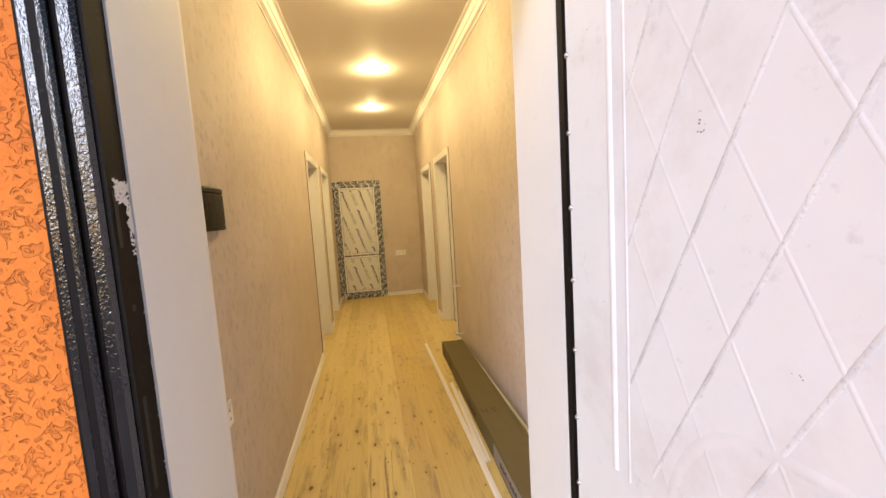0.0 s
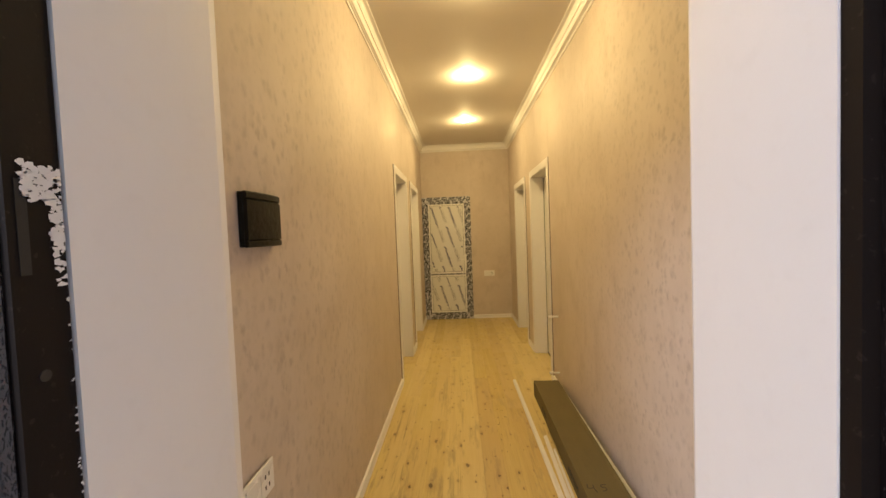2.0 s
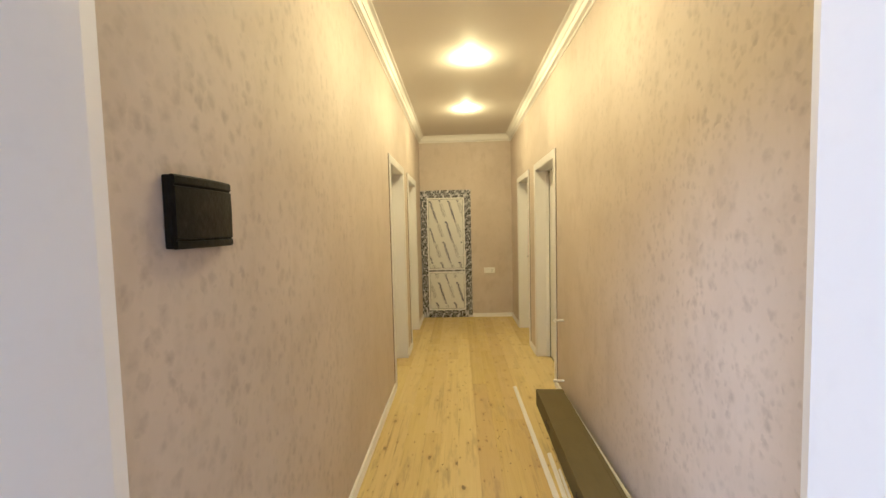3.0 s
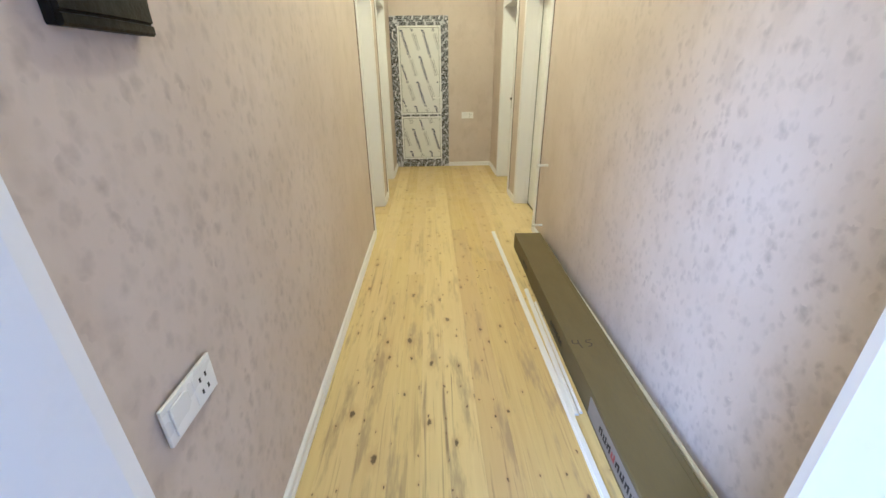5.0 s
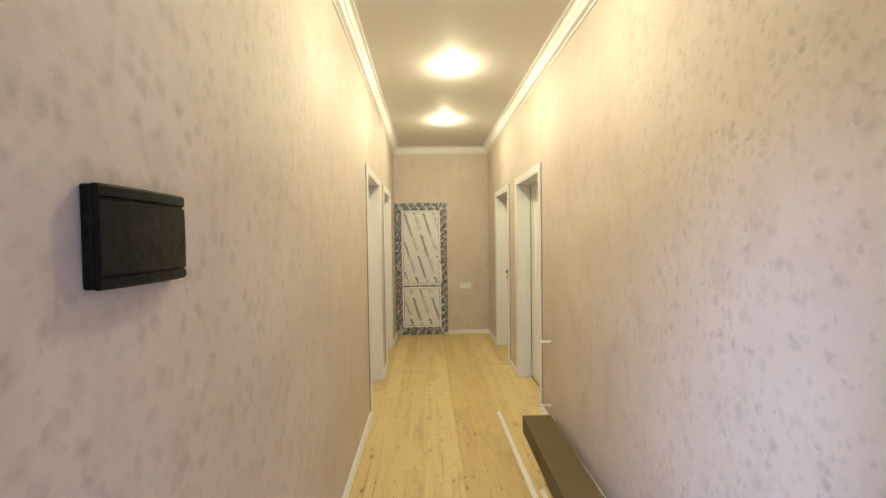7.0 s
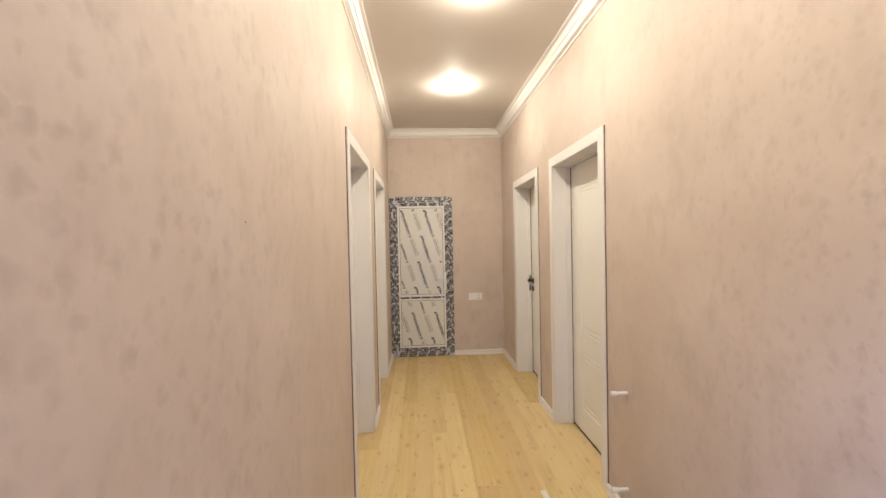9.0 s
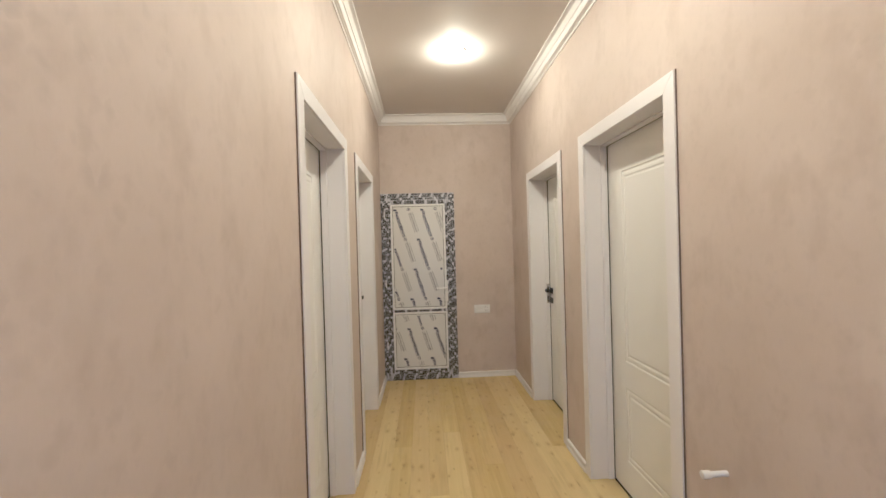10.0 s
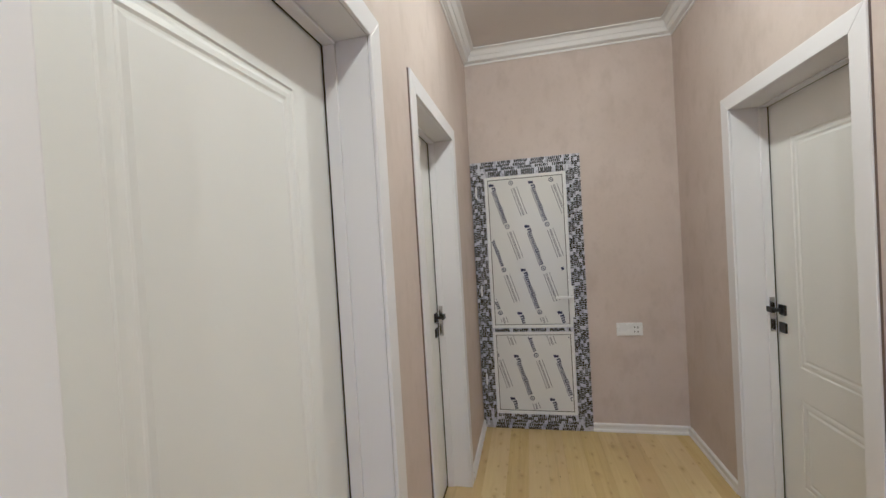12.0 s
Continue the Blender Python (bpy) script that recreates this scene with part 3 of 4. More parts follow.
                    bm.faces.new([bm.verts.new((x, y, z)) for x, z in pts])
                u += w * 1.12
            u += 0.026

    s = 0.0215
    for side, e, d in ((0, P_X0, 1), (1, P_X1, -1)):
        word_row(0.01, H - 0.01, e + d * 0.052, 0.018, yf + 0.0114, True, rng.random() * 0.08)
        word_row(0.01, H - 0.01, e + d * 0.010, 0.018, yf + 0.0114, True, rng.random() * 0.05)
        word_row(0.01, H - 0.01, e + d * 0.031, s, yf + 0.0114, True, rng.random() * 0.08)
        word_row(FT + 0.005, H - FT - 0.005, e + d * (F + 0.004), s, yf - 0.0006, True, rng.random() * 0.08)
        word_row(FT + 0.005, H - FT - 0.005, e + d * (F + 0.027), s, yf - 0.0006, True, rng.random() * 0.08)
    for e, d, deep in ((H, -1, FT), (0.0, 1, FT)):
        for v in (0.013, 0.037, 0.062):
            word_row(P_X0 + F, P_X1 - F, e + d * v, s if v != 0.036 else 0.016, yf + 0.0114, False, rng.random() * 0.05)
        word_row(P_X0 + F + 0.05, P_X1 - F - 0.05, e + d * (deep + 0.006), s, yf - 0.0006, False, rng.random() * 0.05)
        word_row(P_X0 + F + 0.05, P_X1 - F - 0.05, e + d * (deep + 0.028), s, yf - 0.0006, False, rng.random() * 0.05)
    word_row(px0 + 0.01, px1 - 0.01, 0.780, 0.024, yf - 0.0006, False, 0.01)
    add("film_print", bm, INK, label="black letter-like bars printed on the film", kind="stuff")
    # handle
    bm = block(0.145, 0.183, yf - 0.014, yf - 0.0002, 0.875, 1.112, 0.006, 3)
    handle = add("handle_plate", bm, PVC, sash, "long white handle plate")
    bm = bmesh.new()
    cylinder(bm, Matrix.Translation((0.166, yf - 0.012, 1.032)) @ Matrix.Rotation(radians(90), 4, "X"), 0.011, 0.040, 20)
    box(bm, 0.048, 0.177, yf - 0.060, yf - 0.046, 1.022, 1.042)
    soften(bm, 0.004, 2, 60)
    add("handle", bm, PVC, sash, "white plastic lever handle")
    # hinges at the other side
    for z in (0.35, 1.05, 1.82):
        bm = bmesh.new()
        cylinder(bm, Matrix.Translation((P_X0 + 0.040, yf + 0.001, z)), 0.008, 0.085, 14)
        add("hinge", bm, PVC, label="white plastic door hinge")


def panel_print(add, pane, x0, x1, z0, z1, y, ox, oz):
    """Slanted repeated print: a word as bars, a ring and three thin lines."""
    blue, grey = bmesh.new(), bmesh.new()
    slant = math.atan(0.31)
    down = Vector((math.sin(slant), -math.cos(slant)))
    side = Vector((math.cos(slant), math.sin(slant)))

    def quad(bm, p, a0, a1, b0, b1):
        pts = [p + down * a + side * b for a, b in ((a0, b0), (a1, b0), (a1, b1), (a0, b1))]
        if all(x0 < q.x < x1 and z0 < q.y < z1 for q in pts):
            bm.faces.new([bm.verts.new((q.x, y, q.y)) for q in pts])

    for i in range(-2, 4):
        for j in range(-2, 7):
            p = Vector((ox + 0.055 + 0.30 * i - 0.045 * j, oz - 0.06 - 0.335 * j))
            quad(blue, p, -0.012, 0.010, -0.022, -0.002)
            quad(blue, p, -0.004, 0.014, -0.002, 0.014)
            a = 0.022
            for k in range(9):
                w = 0.032 if k in (0, 5) else 0.027
                h = 0.030 if k in (0, 5) else 0.024
                quad(blue, p, a, a + w * 0.38, -0.012, -0.012 + h)
                quad(blue, p, a + w * 0.62, a + w * 0.98, -0.012, -0.012 + h)
                quad(blue, p, a + w * 0.30, a + w * 0.62, -0.012 + h * (0.0 if k % 2 else 0.7), -0.012 + h * (0.25 if k % 2 else 0.95))
                a += w + 0.005
            quad(blue, p, 0.05, a, -0.021, -0.017)
            n = 14
            c = p + down * (a + 0.026)
            for q in range(n):
                t0, t1 = 2 * math.pi * q / n, 2 * math.pi * (q + 1) / n
                pts = [c + Vector((math.cos(t), math.sin(t))) * r for t, r in ((t0, 0.012), (t1, 0.012), (t1, 0.018), (t0, 0.018))]
                if all(x0 < v.x < x1 and z0 < v.y < z1 for v in pts):
                    blue.faces.new([blue.verts.new((v.x, y, v.y)) for v in pts])
            quad(blue, c, -0.006, 0.006, -0.004, 0.004)
            for o in (-0.016, 0.0, 0.008, 0.028):
                m0 = a + 0.07
                for k in range(14):
                    quad(grey, p, m0 + 0.016 * k, m0 + 0.016 * k + 0.015, o, o + 0.0045)
    add("print_mark", blue, BLUE_INK, pane, "slanted dark blue word-like bars", "stuff")
    add("print_line", grey, GREY_INK, pane, "thin grey slanted lines", "stuff")


wrapped_door()


# ---- entrance: metal frame and open leaf ----
def entrance():
    door = thing("door_6", "open white sheet-metal entrance door in a dark brown steel frame", "door", pose(JL, FY, 0), kind="structure")
    back = Matrix.Translation((-JL, -FY, 0))

    def add(name, bm, mat, parent=door, label="", smooth=False):
        bm.transform(back)
        return part(name, bm, mat, parent, label, smooth)

    # stepped casing of the frame
    def casing(x_out, x_in, z0, z1, s):
        """Upright with ridges; s: +1 when the opening is towards +x."""
        w = abs(x_in - x_out)
        prof = [(0, 0.002), (0, -0.028), (0.006, -0.036), (0.020, -0.036), (0.026, -0.028), (0.034, -0.028), (0.040, -0.044), (w * 0.50, -0.046), (w * 0.56, -0.042),
                (w * 0.59, -0.018), (w * 0.66, -0.018), (w * 0.69, -0.042), (w * 0.74, -0.046), (w * 0.93, -0.046), (w, -0.038), (w, 0.002)]
        bm = bmesh.new()
        rings = [[bm.verts.new((x_out + s * px, FY + py, z)) for px, py in prof] for z in (z0, z1)]
        for i in range(len(prof)):
            j = (i + 1) % len(prof)
            bm.faces.new((rings[0][i], rings[0][j], rings[1][j], rings[1][i]))
        bm.faces.new(rings[0])
        bm.faces.new(list(reversed(rings[1])))
        return bm

    add("frame_post", casing(FX0 + 0.001, JL - 0.012, -0.05, HEAD + 0.10, 1), DARK_METAL, label="glossy dark brown ridged frame post", smooth=True)
    add("frame_post", casing(FX1 - 0.001, JR + 0.02, -0.05, HEAD + 0.10, -1), DARK_METAL, label="glossy dark brown ridged frame post", smooth=True)
    add("frame_head", block(JL - 0.011, JR + 0.011, FY - 0.04, FY + 0.001, HEAD - 0.02, HEAD + 0.10, 0.003), DARK_METAL)
    # inner rebate faces
    add("rebate", block(JL - 0.110, JL - 0.0035, FY - 0.035, YR0 - 0.003, -0.05, HEAD + 0.1), DARK_INNER, label="dark brown flat inner face of the frame")
    add("rebate", block(JR + 0.001, JR + 0.12, FY + 0.003, YR0 - 0.003, -0.05, HEAD + 0.1), DARK_INNER, label="dark brown flat inner face of the frame")
    add("threshold", block(JL, JR, FY - 0.04, YR0 + 0.02, -0.05, 0.008, 0.003), DARK_METAL)
    # latch slots
    x = JL - 0.0034
    for z0, z1, y0 in ((1.455, 1.565, 2.062), (0.96, 1.155, 2.066)):
        add("latch_slot", block(x, x + 0.0008, y0, y0 + 0.012, z0, z1), GAP, label="black latch slot")
    bm = bmesh.new()
    cylinder(bm, Matrix.Translation((x, 2.080, 1.335)) @ Matrix.Rotation(radians(90), 4, "Y"), 0.007, 0.001, 18)
    add("bolt_hole", bm, GAP, label="round black bolt hole")

    # leaf, swung outwards by a right angle
    LX, LY0, LY1, LZ = 0.458, 1.05, 1.987, 2.12
    leaf = add("leaf", block(LX, LX + 0.055, LY0, LY1, 0.0, LZ, 0.003), DOOR_SHEET, label="white sheet-metal leaf with smudges")
    # long vertical rib beads
    for y, w, h in ((1.843, 0.018, 0.004), (1.804, 0.010, 0.0012), (1.19, 0.018, 0.004)):
        bm = bmesh.new()
        prof = [(-w / 2, 0.001), (-w / 4, -h * 0.8), (0, -h), (w / 4, -h * 0.8), (w / 2, 0.001)]
        rings = [[bm.verts.new((LX + px, y + py, z)) for py, px in prof] for z in (0.99, LZ - 0.06)]
        for i in range(4):
            bm.faces.new((rings[0][i], rings[0][i + 1], rings[1][i + 1], rings[1][i]))
        bm.faces.new(rings[0])
        bm.faces.new(list(reversed(rings[1])))
        add("rib", bm, DOOR_SHEET, leaf, smooth=True)

    # pressed lozenge ridges
    def ridge(p, q, w=0.010, h=0.0012, mat=None):
        p, q = Vector(p), Vector(q)
        d = (q - p).normalized()
        n = Vector((-d.y, d.x))
        bm = bmesh.new()
        rings = [[bm.verts.new((LX + x, *(e + n * o))) for o, x in ((-w / 2, 0.0006 + h * 0.2), (-w / 5, -h), (w / 5, -h), (w / 2, 0.0006))] for e in (p, q)]
        for i in range(3):
            bm.faces.new((rings[0][i], rings[0][i + 1], rings[1][i + 1], rings[1][i]))
        bm.faces.new(rings[0])
        bm.faces.new(list(reversed(rings[1])))
        add("ridge", bm, mat or DOOR_SHEET, leaf, smooth=True)

    y0, y1, z0, z1 = 1.24, 1.797, 1.04, LZ - 0.07
    cy, cz, dy, dz = 1.609, 1.551, 0.0595, 0.119
    for sgn in (1, -1):
        for k in range(-14, 15):
            # line: (y - cy) / dy + sgn * (z - cz) / dz = 2k
            pts = []
            for y in (y0, y1):
                z = cz + sgn * dz * (2 * k - (y - cy) / dy)
                pts.append((y, z))
            (ya, za), (yb, zb) = pts
            # clip to the height
            out = []
            for (y, z), (yy, zz) in (((ya, za), (yb, zb)), ((yb, zb), (ya, za))):
                lim = min(max(z, z0), z1)
                t = 0 if z == lim else (lim - z) / (zz - z)
                out.append((y + (yy - y) * t, lim, t))
            ridge_height = 0.0006 if sgn == 1 else 0.0004
            if out[0][2] + out[1][2] < 0.98 and 0 <= out[0][2] < 1 and 0 <= out[1][2] < 1:
                ridge(out[0][:2], out[1][:2], h=ridge_height, mat=SOILED_SHEET if sgn == 1 else DOOR_SHEET)
    # pressed oval field below
    bm = bmesh.new()
    cy2, cz2, ry, rz = 1.49, 0.62, 0.245, 0.58
    n = 48
    rings = []
    for o, h in ((-0.012, 0.0006), (-0.003, -0.0008), (0.003, -0.0008), (0.012, 0.0006)):
        rings.append([bm.verts.new((LX + h, cy2 + (ry + o) * math.copysign(abs(math.cos(t)) ** 0.6, math.cos(t)), cz2 + (rz + o) * math.copysign(abs(math.sin(t)) ** 0.6, math.sin(t)))) for t in (2 * math.pi * q / n for q in range(n))])
    for a, b in zip(rings, rings[1:]):
        for i in range(n):
            bm.faces.new((a[i], a[(i + 1) % n], b[(i + 1) % n], b[i]))
    add("ridge", bm, DOOR_SHEET, leaf, smooth=True)
    # rivets along the hinge edge
    rivet = None
    for k in range(13):
        z = 0.092 + 0.154 * k
        m = Matrix.Translation((LX + 0.001, LY1 - 0.004, z))
        if rivet is None:
            bm = bmesh.new()
            bmesh.ops.create_uvsphere(bm, u_segments=10, v_segments=6, radius=0.006)
            me = mesh_of("rivet", bm, STEEL, True)
        part("rivet", me, STEEL, leaf, "small steel rivet", at=back @ m)
        rivet = me
    # small marks on the sheet
    bm = bmesh.new()
    rng = random.Random(21)
    for y, z, r, count in ((1.652, 1.572, 0.005, 7), (1.654, 1.594, 0.0025, 3), (1.93, 1.56, 0.0018, 2), (1.905, 1.80, 0.003, 3), (1.53, 1.30, 0.003, 4), (1.87, 1.30, 0.002, 3), (1.65, 1.22, 0.002, 3)):
        for i in range(count):
            cy3, cz3 = y + rng.gauss(0, r * 0.8), z + rng.gauss(0, r)
            q = r * rng.uniform(0.2, 0.55)
            n3 = rng.randint(5, 7)
            bm.faces.new([bm.verts.new((LX - 0.0006, cy3 + q * rng.uniform(0.5, 1.3) * math.cos(2 * math.pi * k / n3), cz3 + q * rng.uniform(0.4, 1.0) * math.sin(2 * math.pi * k / n3))) for k in range(n3)])
    add("scuff_marks", bm, SCUFF, leaf, "small grey scuff marks")
    # hinge tube
    for z in (0.3, 1.0, 1.75):
        bm = bmesh.new()
        cylinder(bm, Matrix.Translation((LX + 0.066, LY1 + 0.012, z)), 0.010, 0.11, 16)
        add("hinge", bm, DARK_METAL, label="dark steel barrel hinge")


entrance()


# chipped white paint on the dark frame beside the latch
def paint_chips():
    rng = random.Random(11)
    bm = bmesh.new()
    for i in range(290):
        if i < 150:
            z, reach = rng.uniform(1.538, 1.580), 0.044 * rng.random() ** 0.8
            z += 0.25 * reach * rng.random()
        elif i < 235:
            z = rng.gauss(1.495, 0.03)
            reach = 0.013 * rng.random()
        else:
            z, reach = rng.uniform(0.7, 1.53), 0.0045 * rng.random()
        y = YR0 - 0.004 - reach
        r = rng.uniform(0.0015, 0.006 if i < 235 else 0.003)
        n = rng.randint(5, 7)
        vs = [bm.verts.new((JL - 0.0030 + 0.0001 * (i % 19), min(YR0 - 0.0035, y + r * rng.uniform(0.5, 1.6) * math.cos(2 * math.pi * k / n)), z + r * rng.uniform(0.4, 1.0) * math.sin(2 * math.pi * k / n))) for k in range(n)]
        bm.faces.new(vs)
    ob = part("paint_chips", bm, PLASTER, kind="stuff")
    tagged(ob, label="white paint smears on the dark frame beside the latch", category="paint")


paint_chips()


# ---- ceiling lamps ----
def ceiling_lamp():
    lamp = thing("ceiling_light", "small round glowing warm downlight set in the ceiling", "ceiling light", group="row of ceiling lights")
    bm = bmesh.new()
    prof = [(0.063, 0.0), (0.063, -0.005), (0.066, -0.007), (0.072, -0.006), (0.074, -0.0005)]
    n = 32
    rings = [[bm.verts.new((r * math.cos(2 * math.pi * k / n), r * math.sin(2 * math.pi * k / n), z)) for k in range(n)] for r, z in prof]
    for a, b in zip(rings, rings[1:]):
        for i in range(n):
            bm.faces.new((a[i], a[(i + 1) % n], b[(i + 1) % n], b[i]))
    part("trim_ring", bm, SKIRTING, lamp, "white ring", True)
    bm = bmesh.new()
    bmesh.ops.create_uvsphere(bm, u_segments=24, v_segments=12, radius=0.062)
    bmesh.ops.scale(bm, vec=(1, 1, 0.25), verts=bm.verts)
    bmesh.ops.translate(bm, vec=(0, 0, -0.004), verts=bm.verts)
    part("bulb", bm, GLOW, lamp, "frosted glowing bulb", True)
    return lamp


first = ceiling_lamp()
first.matrix_basis = pose(LAMP_X, LAMPS_Y[0], HC)
for y in LAMPS_Y[1:]:
    copy_thing(first, pose(LAMP_X, y, HC))
for y in LAMPS_Y:
    data = bpy.data.lights.new("lamp_light", "POINT")
    data.energy, data.color, data.shadow_soft_size = LAMP_WATTS, LAMP_COLOR, 0.010
    new("lamp_light", data).location = (LAMP_X, y, HC - 0.032)


# ---- things on the walls ----
def wall_socket(m, label):
    """A double plate in its own xz plane, facing +y of m."""
    th = thing("wall_socket", label, "socket", m)
    part("plate", block(-0.09, 0.09, 0.0, 0.008, -0.0475, 0.0475, 0.002), SOCKET_WHITE, th)
    part("rocker_switch", block(0.012, 0.072, 0.0082, 0.013, -0.036, 0.036, 0.002), SOCKET_WHITE, th, "wide white rocker switch")
    part("socket_insert", block(-0.082, -0.010, 0.0082, 0.0095, -0.037, 0.037, 0.0007), SOCKET_WHITE, th)
    for x in (-0.034, -0.056):
        for z in (-0.018, 0.014):
            part("pin_hole", block(x - 0.0032, x + 0.0032, 0.0097, 0.0101, z - 0.006, z + 0.006), GAP, th, "dark pin hole")
    part("back_shadow_gap", block(-0.086, 0.086, -0.0005, -0.0002, -0.044, 0.044), GAP, th, "dark joint behind the plate")
    return th


wall_socket(pose(WL + 0.006, 2.723, 0.768, 0, 0, -90), "white wall plate with rocker switch and socket beside the entrance")
wall_socket(pose(0.566, YF - 0.001, 0.772, 0, 0, 180), "white wall plate with switch and socket on the end wall")


def fuse_box():
    th = thing("fuse_box", "small black plastic box with a slightly bowed flap on the wallpaper", "fuse box", pose(WL, 2.818, 1.5455, 0, 0, -90))
    part("back_box", block(-0.104, 0.1005, 0.0005, 0.017, -0.079, 0.079, 0.003), BLACK, th)
    bm = bmesh.new()
    n = 12
    W, H0 = 0.099, 0.080
    rings = []
    for i in range(n + 1):
        u = -W - 0.006 + (2 * W + 0.006) * i / n
        bow = 0.028 + 0.008 * (1 - ((u + 0.003) / (W + 0.003)) ** 2)
        prof = [(0.0175, -H0), (bow - 0.004, -H0), (bow, -H0 + 0.004), (bow, -H0 + 0.016), (bow - 0.004, -H0 + 0.018), (bow - 0.004, -H0 + 0.020), (bow, -H0 + 0.022),
                (bow, H0 - 0.026), (bow - 0.004, H0 - 0.024), (bow - 0.004, H0 - 0.021), (bow, H0 - 0.019), (bow, H0 - 0.004), (bow - 0.004, H0), (0.0175, H0)]
        rings.append([bm.verts.new((u, y, z)) for y, z in prof])
    k = len(rings[0])
    for a, b in zip(rings, rings[1:]):
        for i in range(k):
            bm.faces.new((a[i], a[(i + 1) % k], b[(i + 1) % k], b[i]))
    bm.faces.new(rings[0])
    bm.faces.new(list(reversed(rings[-1])))
    part("flap", bm, BLACK, th, "bowed black flap with grooves", True)
    part("catch", block(-0.109, -0.1052, 0.019, 0.027, -0.030, 0.036, 0.002), BLACK, th)


fuse_box()


def pipe_stub():
    th = thing("pipe_stub", "short capped white plastic pipe sticking out of the wallpaper", "pipe", group="pipe stubs")
    bm = bmesh.new()
    cylinder(bm, Matrix.Rotation(radians(90), 4, "X") @ Matrix.Translation((0, 0, -0.002)), 0.010, 0.062, 20)
    part("pipe", bm, PVC, th, "grey-white plastic pipe", True)
    bm = bmesh.new()
    cylinder(bm, Matrix.Rotation(radians(90), 4, "X") @ Matrix.Translation((0, 0, 0.060)), 0.014, 0.030, 20)
    soften(bm, 0.003)
    part("cap", bm, PVC, th, "white plastic end cap", True)
    return th


stub = pipe_stub()
stub.matrix_basis = pose(WR, 5.247, 0.686, 0, 0, -90)
copy_thing(stub, pose(WR, 5.247, 0.165, 0, 0, -90))


nail = thing("nail", "small brown nail head stuck in the wallpaper", "nail", pose(WL, 4.168, 1.575, 0, 90, 0))
bm = bmesh.new()
cylinder(bm, Matrix.Translation((0, 0, -0.001)), 0.0016, 0.003, 12)
part("nail_head", bm, PENCIL, nail, smooth=True)


# ---- things on the floor ----
def carton():
    L, W, H = 2.63, 0.215, 0.133
    th = thing("long_carton", "long flat brown cardboard carton lying along the skirting", "cardboard box", pose(0.773, 3.838, 0.0, 0, 0, -1.0))
    bm = bmesh.new()
    n = 16
    rng = random.Random(3)
    rings = []
    for i in range(n + 1):
        y = -L / 2 + L * i / n
        s = 0.002 * rng.uniform(-1, 1)
        sag = 0.003 * rng.random()
        rings.append([bm.verts.new((x, y, z)) for x, z in ((-W / 2 + s, 0.001), (W / 2 + s, 0.001), (W / 2 + s, H - 0.003), (W / 2 - 0.003 + s, H), (0, H - sag), (-W / 2 + 0.003 + s, H), (-W / 2 + s, H - 0.003))])
    k = len(rings[0])
    for a, b in zip(rings, rings[1:]):
        for i in range(k):
            bm.faces.new((a[i], a[(i + 1) % k], b[(i + 1) % k], b[i]))
    bm.faces.new(rings[0])
    bm.faces.new(list(reversed(rings[-1])))
    part("carton_body", bm, CARDBOARD, th)
    # lid edge standing a little over the side
    part("lid_flap", block(W / 2 - 0.026, W / 2 + 0.001, -L / 2 + 0.02, L / 2 - 0.01, H + 0.0005, H + 0.003, 0.001), CARDBOARD, th, "folded flap along the top edge")
    part("end_tape", block(-0.05, 0.05, L / 2 + 0.0003, L / 2 + 0.001, 0.01, H - 0.002), CARDBOARD, th)
    # side marks
    bm = bmesh.new()
    red = bmesh.new()

    def side_word(y0, n, w, h, target, redone=()):
        for q in range(n):
            y = y0 + q * w * 1.25
            b = red if q in redone else target
            x = -W / 2 - 0.0028
            for a0, a1, c0, c1 in ((0, 0.32, 0, 1), (0.62, 0.92, 0, 0.8), (0.32, 0.62, 0.0 if q % 2 else 0.6, 0.25 if q % 2 else 0.85)):
                box(b, x, x + 0.0006, y + w * a0, y + w * a1, 0.045 + h * c0, 0.045 + h * c1)

    side_word(-0.98, 9, 0.032, 0.036, bm, (5,))
    side_word(-0.09, 6, 0.030, 0.034, bm)
    side_word(0.78, 4, 0.030, 0.034, bm)
    part("side_label", block(-W / 2 - 0.0022, -W / 2 + 0.001, -1.08, -0.51, 0.016, 0.112), LABEL_GREY, th, "grey printed label on the side")
    part("side_print", bm, INK, th, "dark letter-like bars", kind="stuff")
    part("side_print", red, RED_INK, th, "red letter-like bar", kind="stuff")
    # handwritten number on the lid
    for ch, x in (("4", -0.045), ("5", 0.005)):
        pts = {"4": [(-0.006, 0.052), (-0.012, 0.026), (0.0, 0.020), (0.020, 0.026), None, (0.022, 0.050), (0.020, 0.020), (0.028, -0.012)],
               "5": [(0.040, 0.050), (0.012, 0.048), (0.010, 0.028), (0.026, 0.030), (0.034, 0.016), (0.026, 0.002), (0.008, -0.002)]}[ch]
        bm = bmesh.new()
        for p, q in zip(pts, pts[1:]):
            if p is None or q is None:
                continue
            p, q = Vector(p), Vector(q)
            d = (q - p).normalized()
            nrm = Vector((-d.y, d.x)) * 0.0030
            bm.faces.new([bm.verts.new((x + v.x, v.y, H + 0.0012)) for v in (p - nrm, q - nrm, q + nrm, p + nrm)])
        part("written_digit", bm, PENCIL, th, "handwritten marker digit " + ch, at=pose(-0.028, -0.20, 0, 0, 0, 0))
    return th


carton()


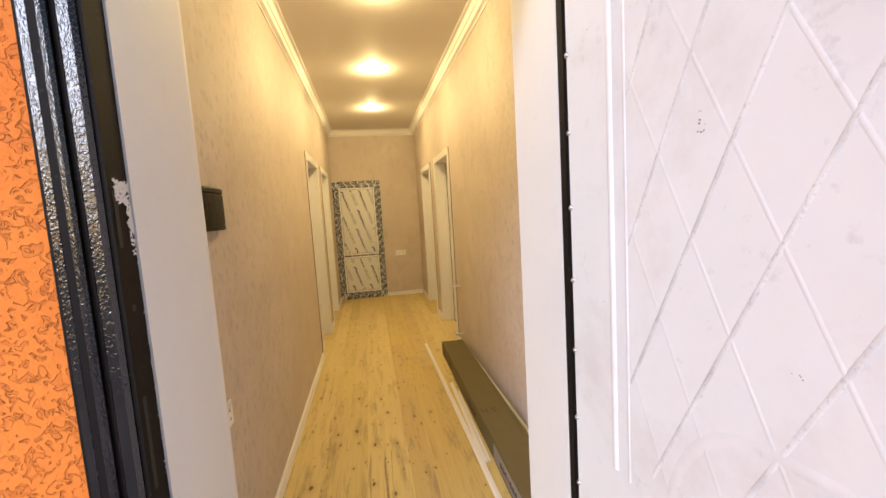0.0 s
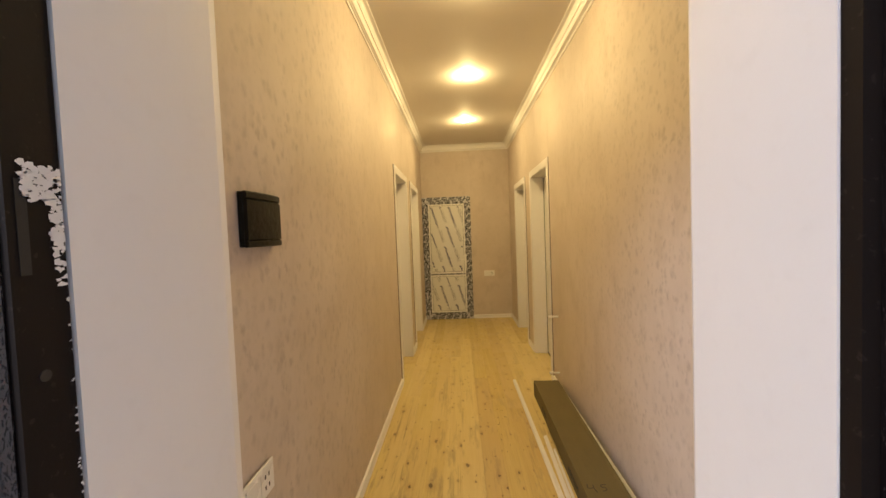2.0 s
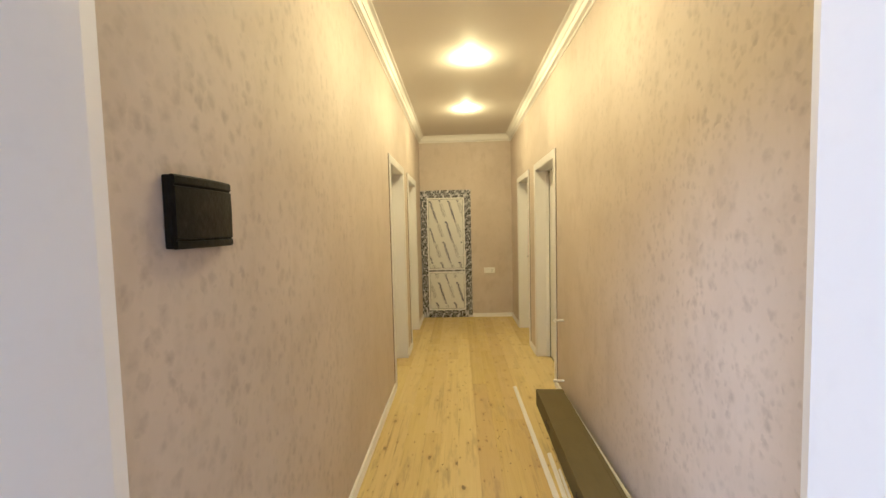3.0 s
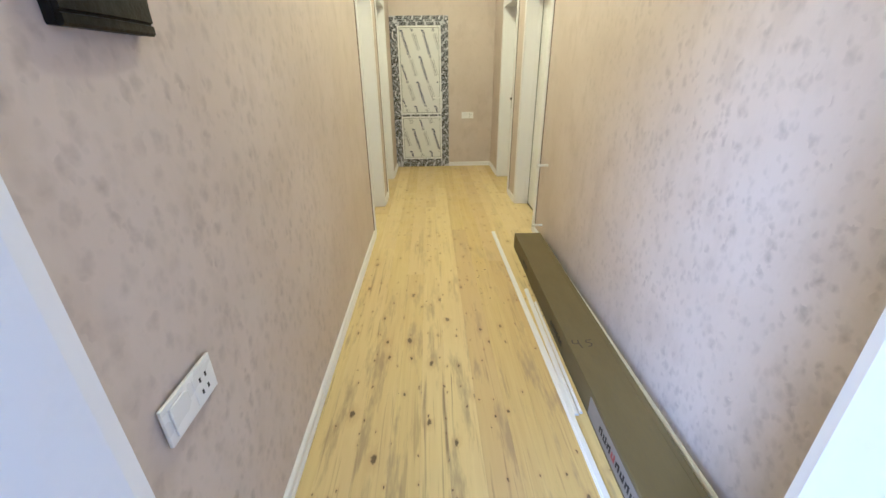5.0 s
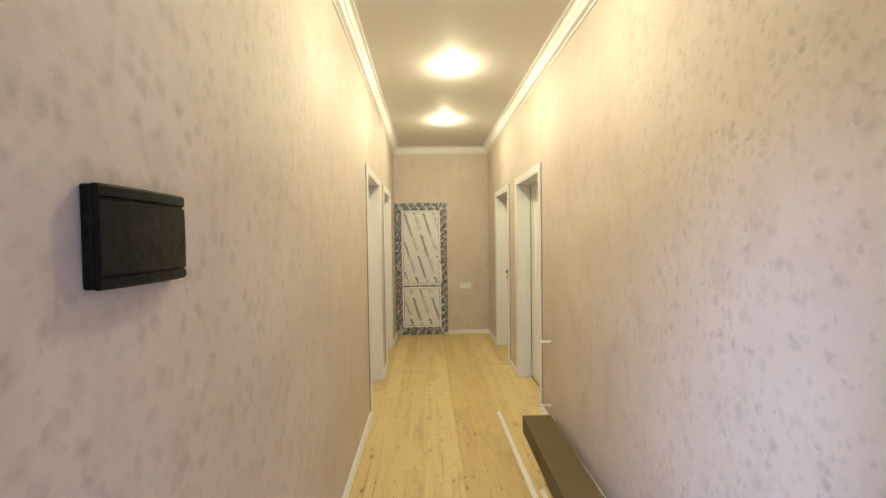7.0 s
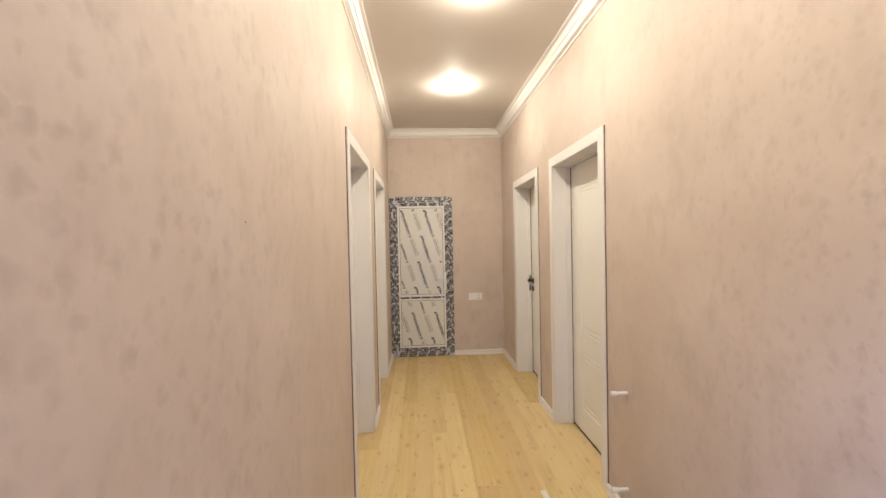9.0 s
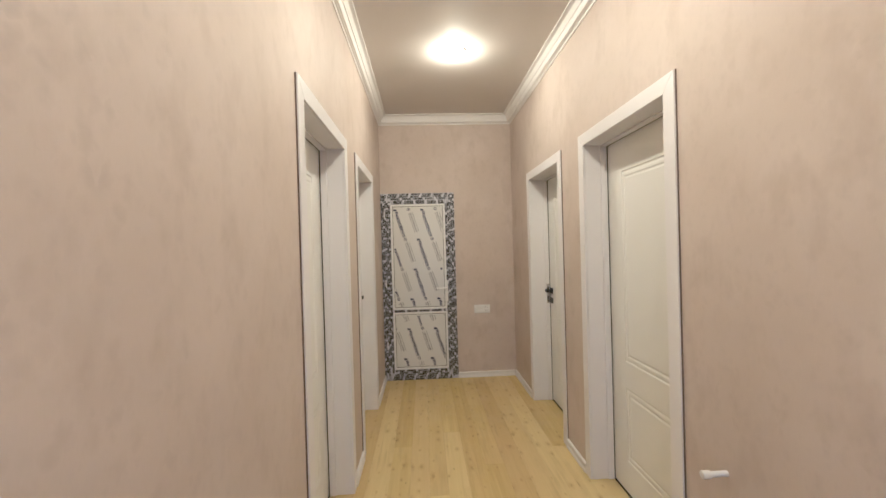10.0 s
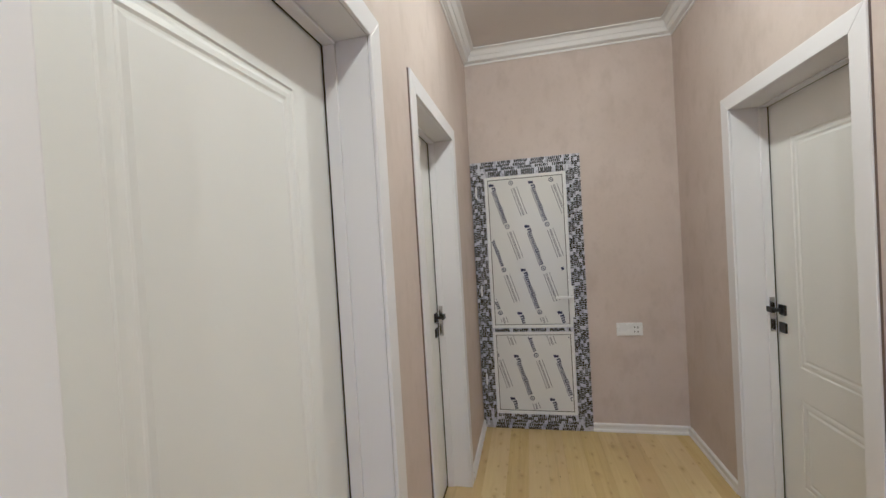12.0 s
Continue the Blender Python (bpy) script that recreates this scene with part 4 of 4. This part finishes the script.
def strip(x0, y0, x1, y1, width, height, label):
    """A thin plastic profile on the floor from one end to the other."""
    d = Vector((x1 - x0, y1 - y0))
    L = d.length
    a = math.degrees(math.atan2(-d.x, d.y))
    prof = [(-width / 2, 0), (width / 2, 0), (width / 2, height * 0.55), (width / 2 - 0.003, height), (-width / 2 + 0.008, height), (-width / 2 + 0.006, height * 0.6), (-width / 2, height * 0.55)]
    bm = bmesh.new()
    rings = [[bm.verts.new((px, y, 0.0008 + pz)) for px, pz in prof] for y in (0, L)]
    k = len(prof)
    for i in range(k):
        bm.faces.new((rings[0][i], rings[0][(i + 1) % k], rings[1][(i + 1) % k], rings[1][i]))
    bm.faces.new(rings[0])
    bm.faces.new(list(reversed(rings[1])))
    ob = part("plastic_strip", bm, SKIRTING, at=pose(x0, y0, 0, 0, 0, a))
    tagged(ob, label=label, category="trim strip", group="loose trim strips")


strip(0.588, 2.60, 0.562, 5.515, 0.032, 0.010, "long loose white plastic trim strip on the boards beside the carton")
strip(0.605, 3.33, 0.631, 4.43, 0.026, 0.012, "short loose white plastic trim strip between long strip and carton")
strip(0.630, 3.34, 0.654, 4.26, 0.014, 0.014, "narrow loose white plastic strip against the carton side")


def crumbs():
    """Small dark crumbs scattered on the boards."""
    rng = random.Random(21)
    bm = bmesh.new()
    for i in range(46):
        if i < 26:
            x, y = rng.gauss(0.31, 0.06), rng.gauss(4.86, 0.35)
        else:
            x, y = rng.uniform(-0.4, 0.55), rng.uniform(2.6, 8.0)
        r = rng.uniform(0.002, 0.005)
        m = Matrix.Translation((x, y, r * 0.35)) @ Matrix.Rotation(rng.uniform(0, 3), 4, "Z") @ Matrix.Diagonal((1, rng.uniform(0.5, 1.0), 0.4, 1))
        bmesh.ops.create_icosphere(bm, subdivisions=1, radius=r, matrix=m)
    ob = part("sawdust_crumbs", bm, PENCIL, kind="stuff")
    tagged(ob, label="small dark crumbs scattered on the pine boards", category="debris")


crumbs()

# ---- floor boards ----
bm = bmesh.new()
box(bm, -3.0, 3.4, YR0 + 0.02, YF, -0.2, -0.022)
floor = tagged(part("floor", bm, SUBFLOOR), label="floor of long knotty pine boards with a satin finish", category="floor", kind="structure")
edges = [WL - 0.18, -0.48, -0.34, -0.205, -0.08, 0.035, 0.17, 0.30, 0.43, 0.565, 0.70, 0.835, WR + 0.18]
rng = random.Random(8)
for i, (a, b) in enumerate(zip(edges, edges[1:])):
    y = YR0 + 0.022
    cut = [6.1, 5.2, 6.9, 4.7, 6.3, 7.1, 5.6, 6.6, 4.9, 6.0, 5.4, 6.8][i]
    for y0, y1 in ((y, cut), (cut, YF)):
        cx, cy = (a + b) / 2, (y0 + y1) / 2
        w, l = (b - a) / 2 - 0.0002, (y1 - y0) / 2 - 0.0002
        bm = block(-w, w, -l, l, -0.021, rng.uniform(-0.0005, 0.0), 0.0004, 1)
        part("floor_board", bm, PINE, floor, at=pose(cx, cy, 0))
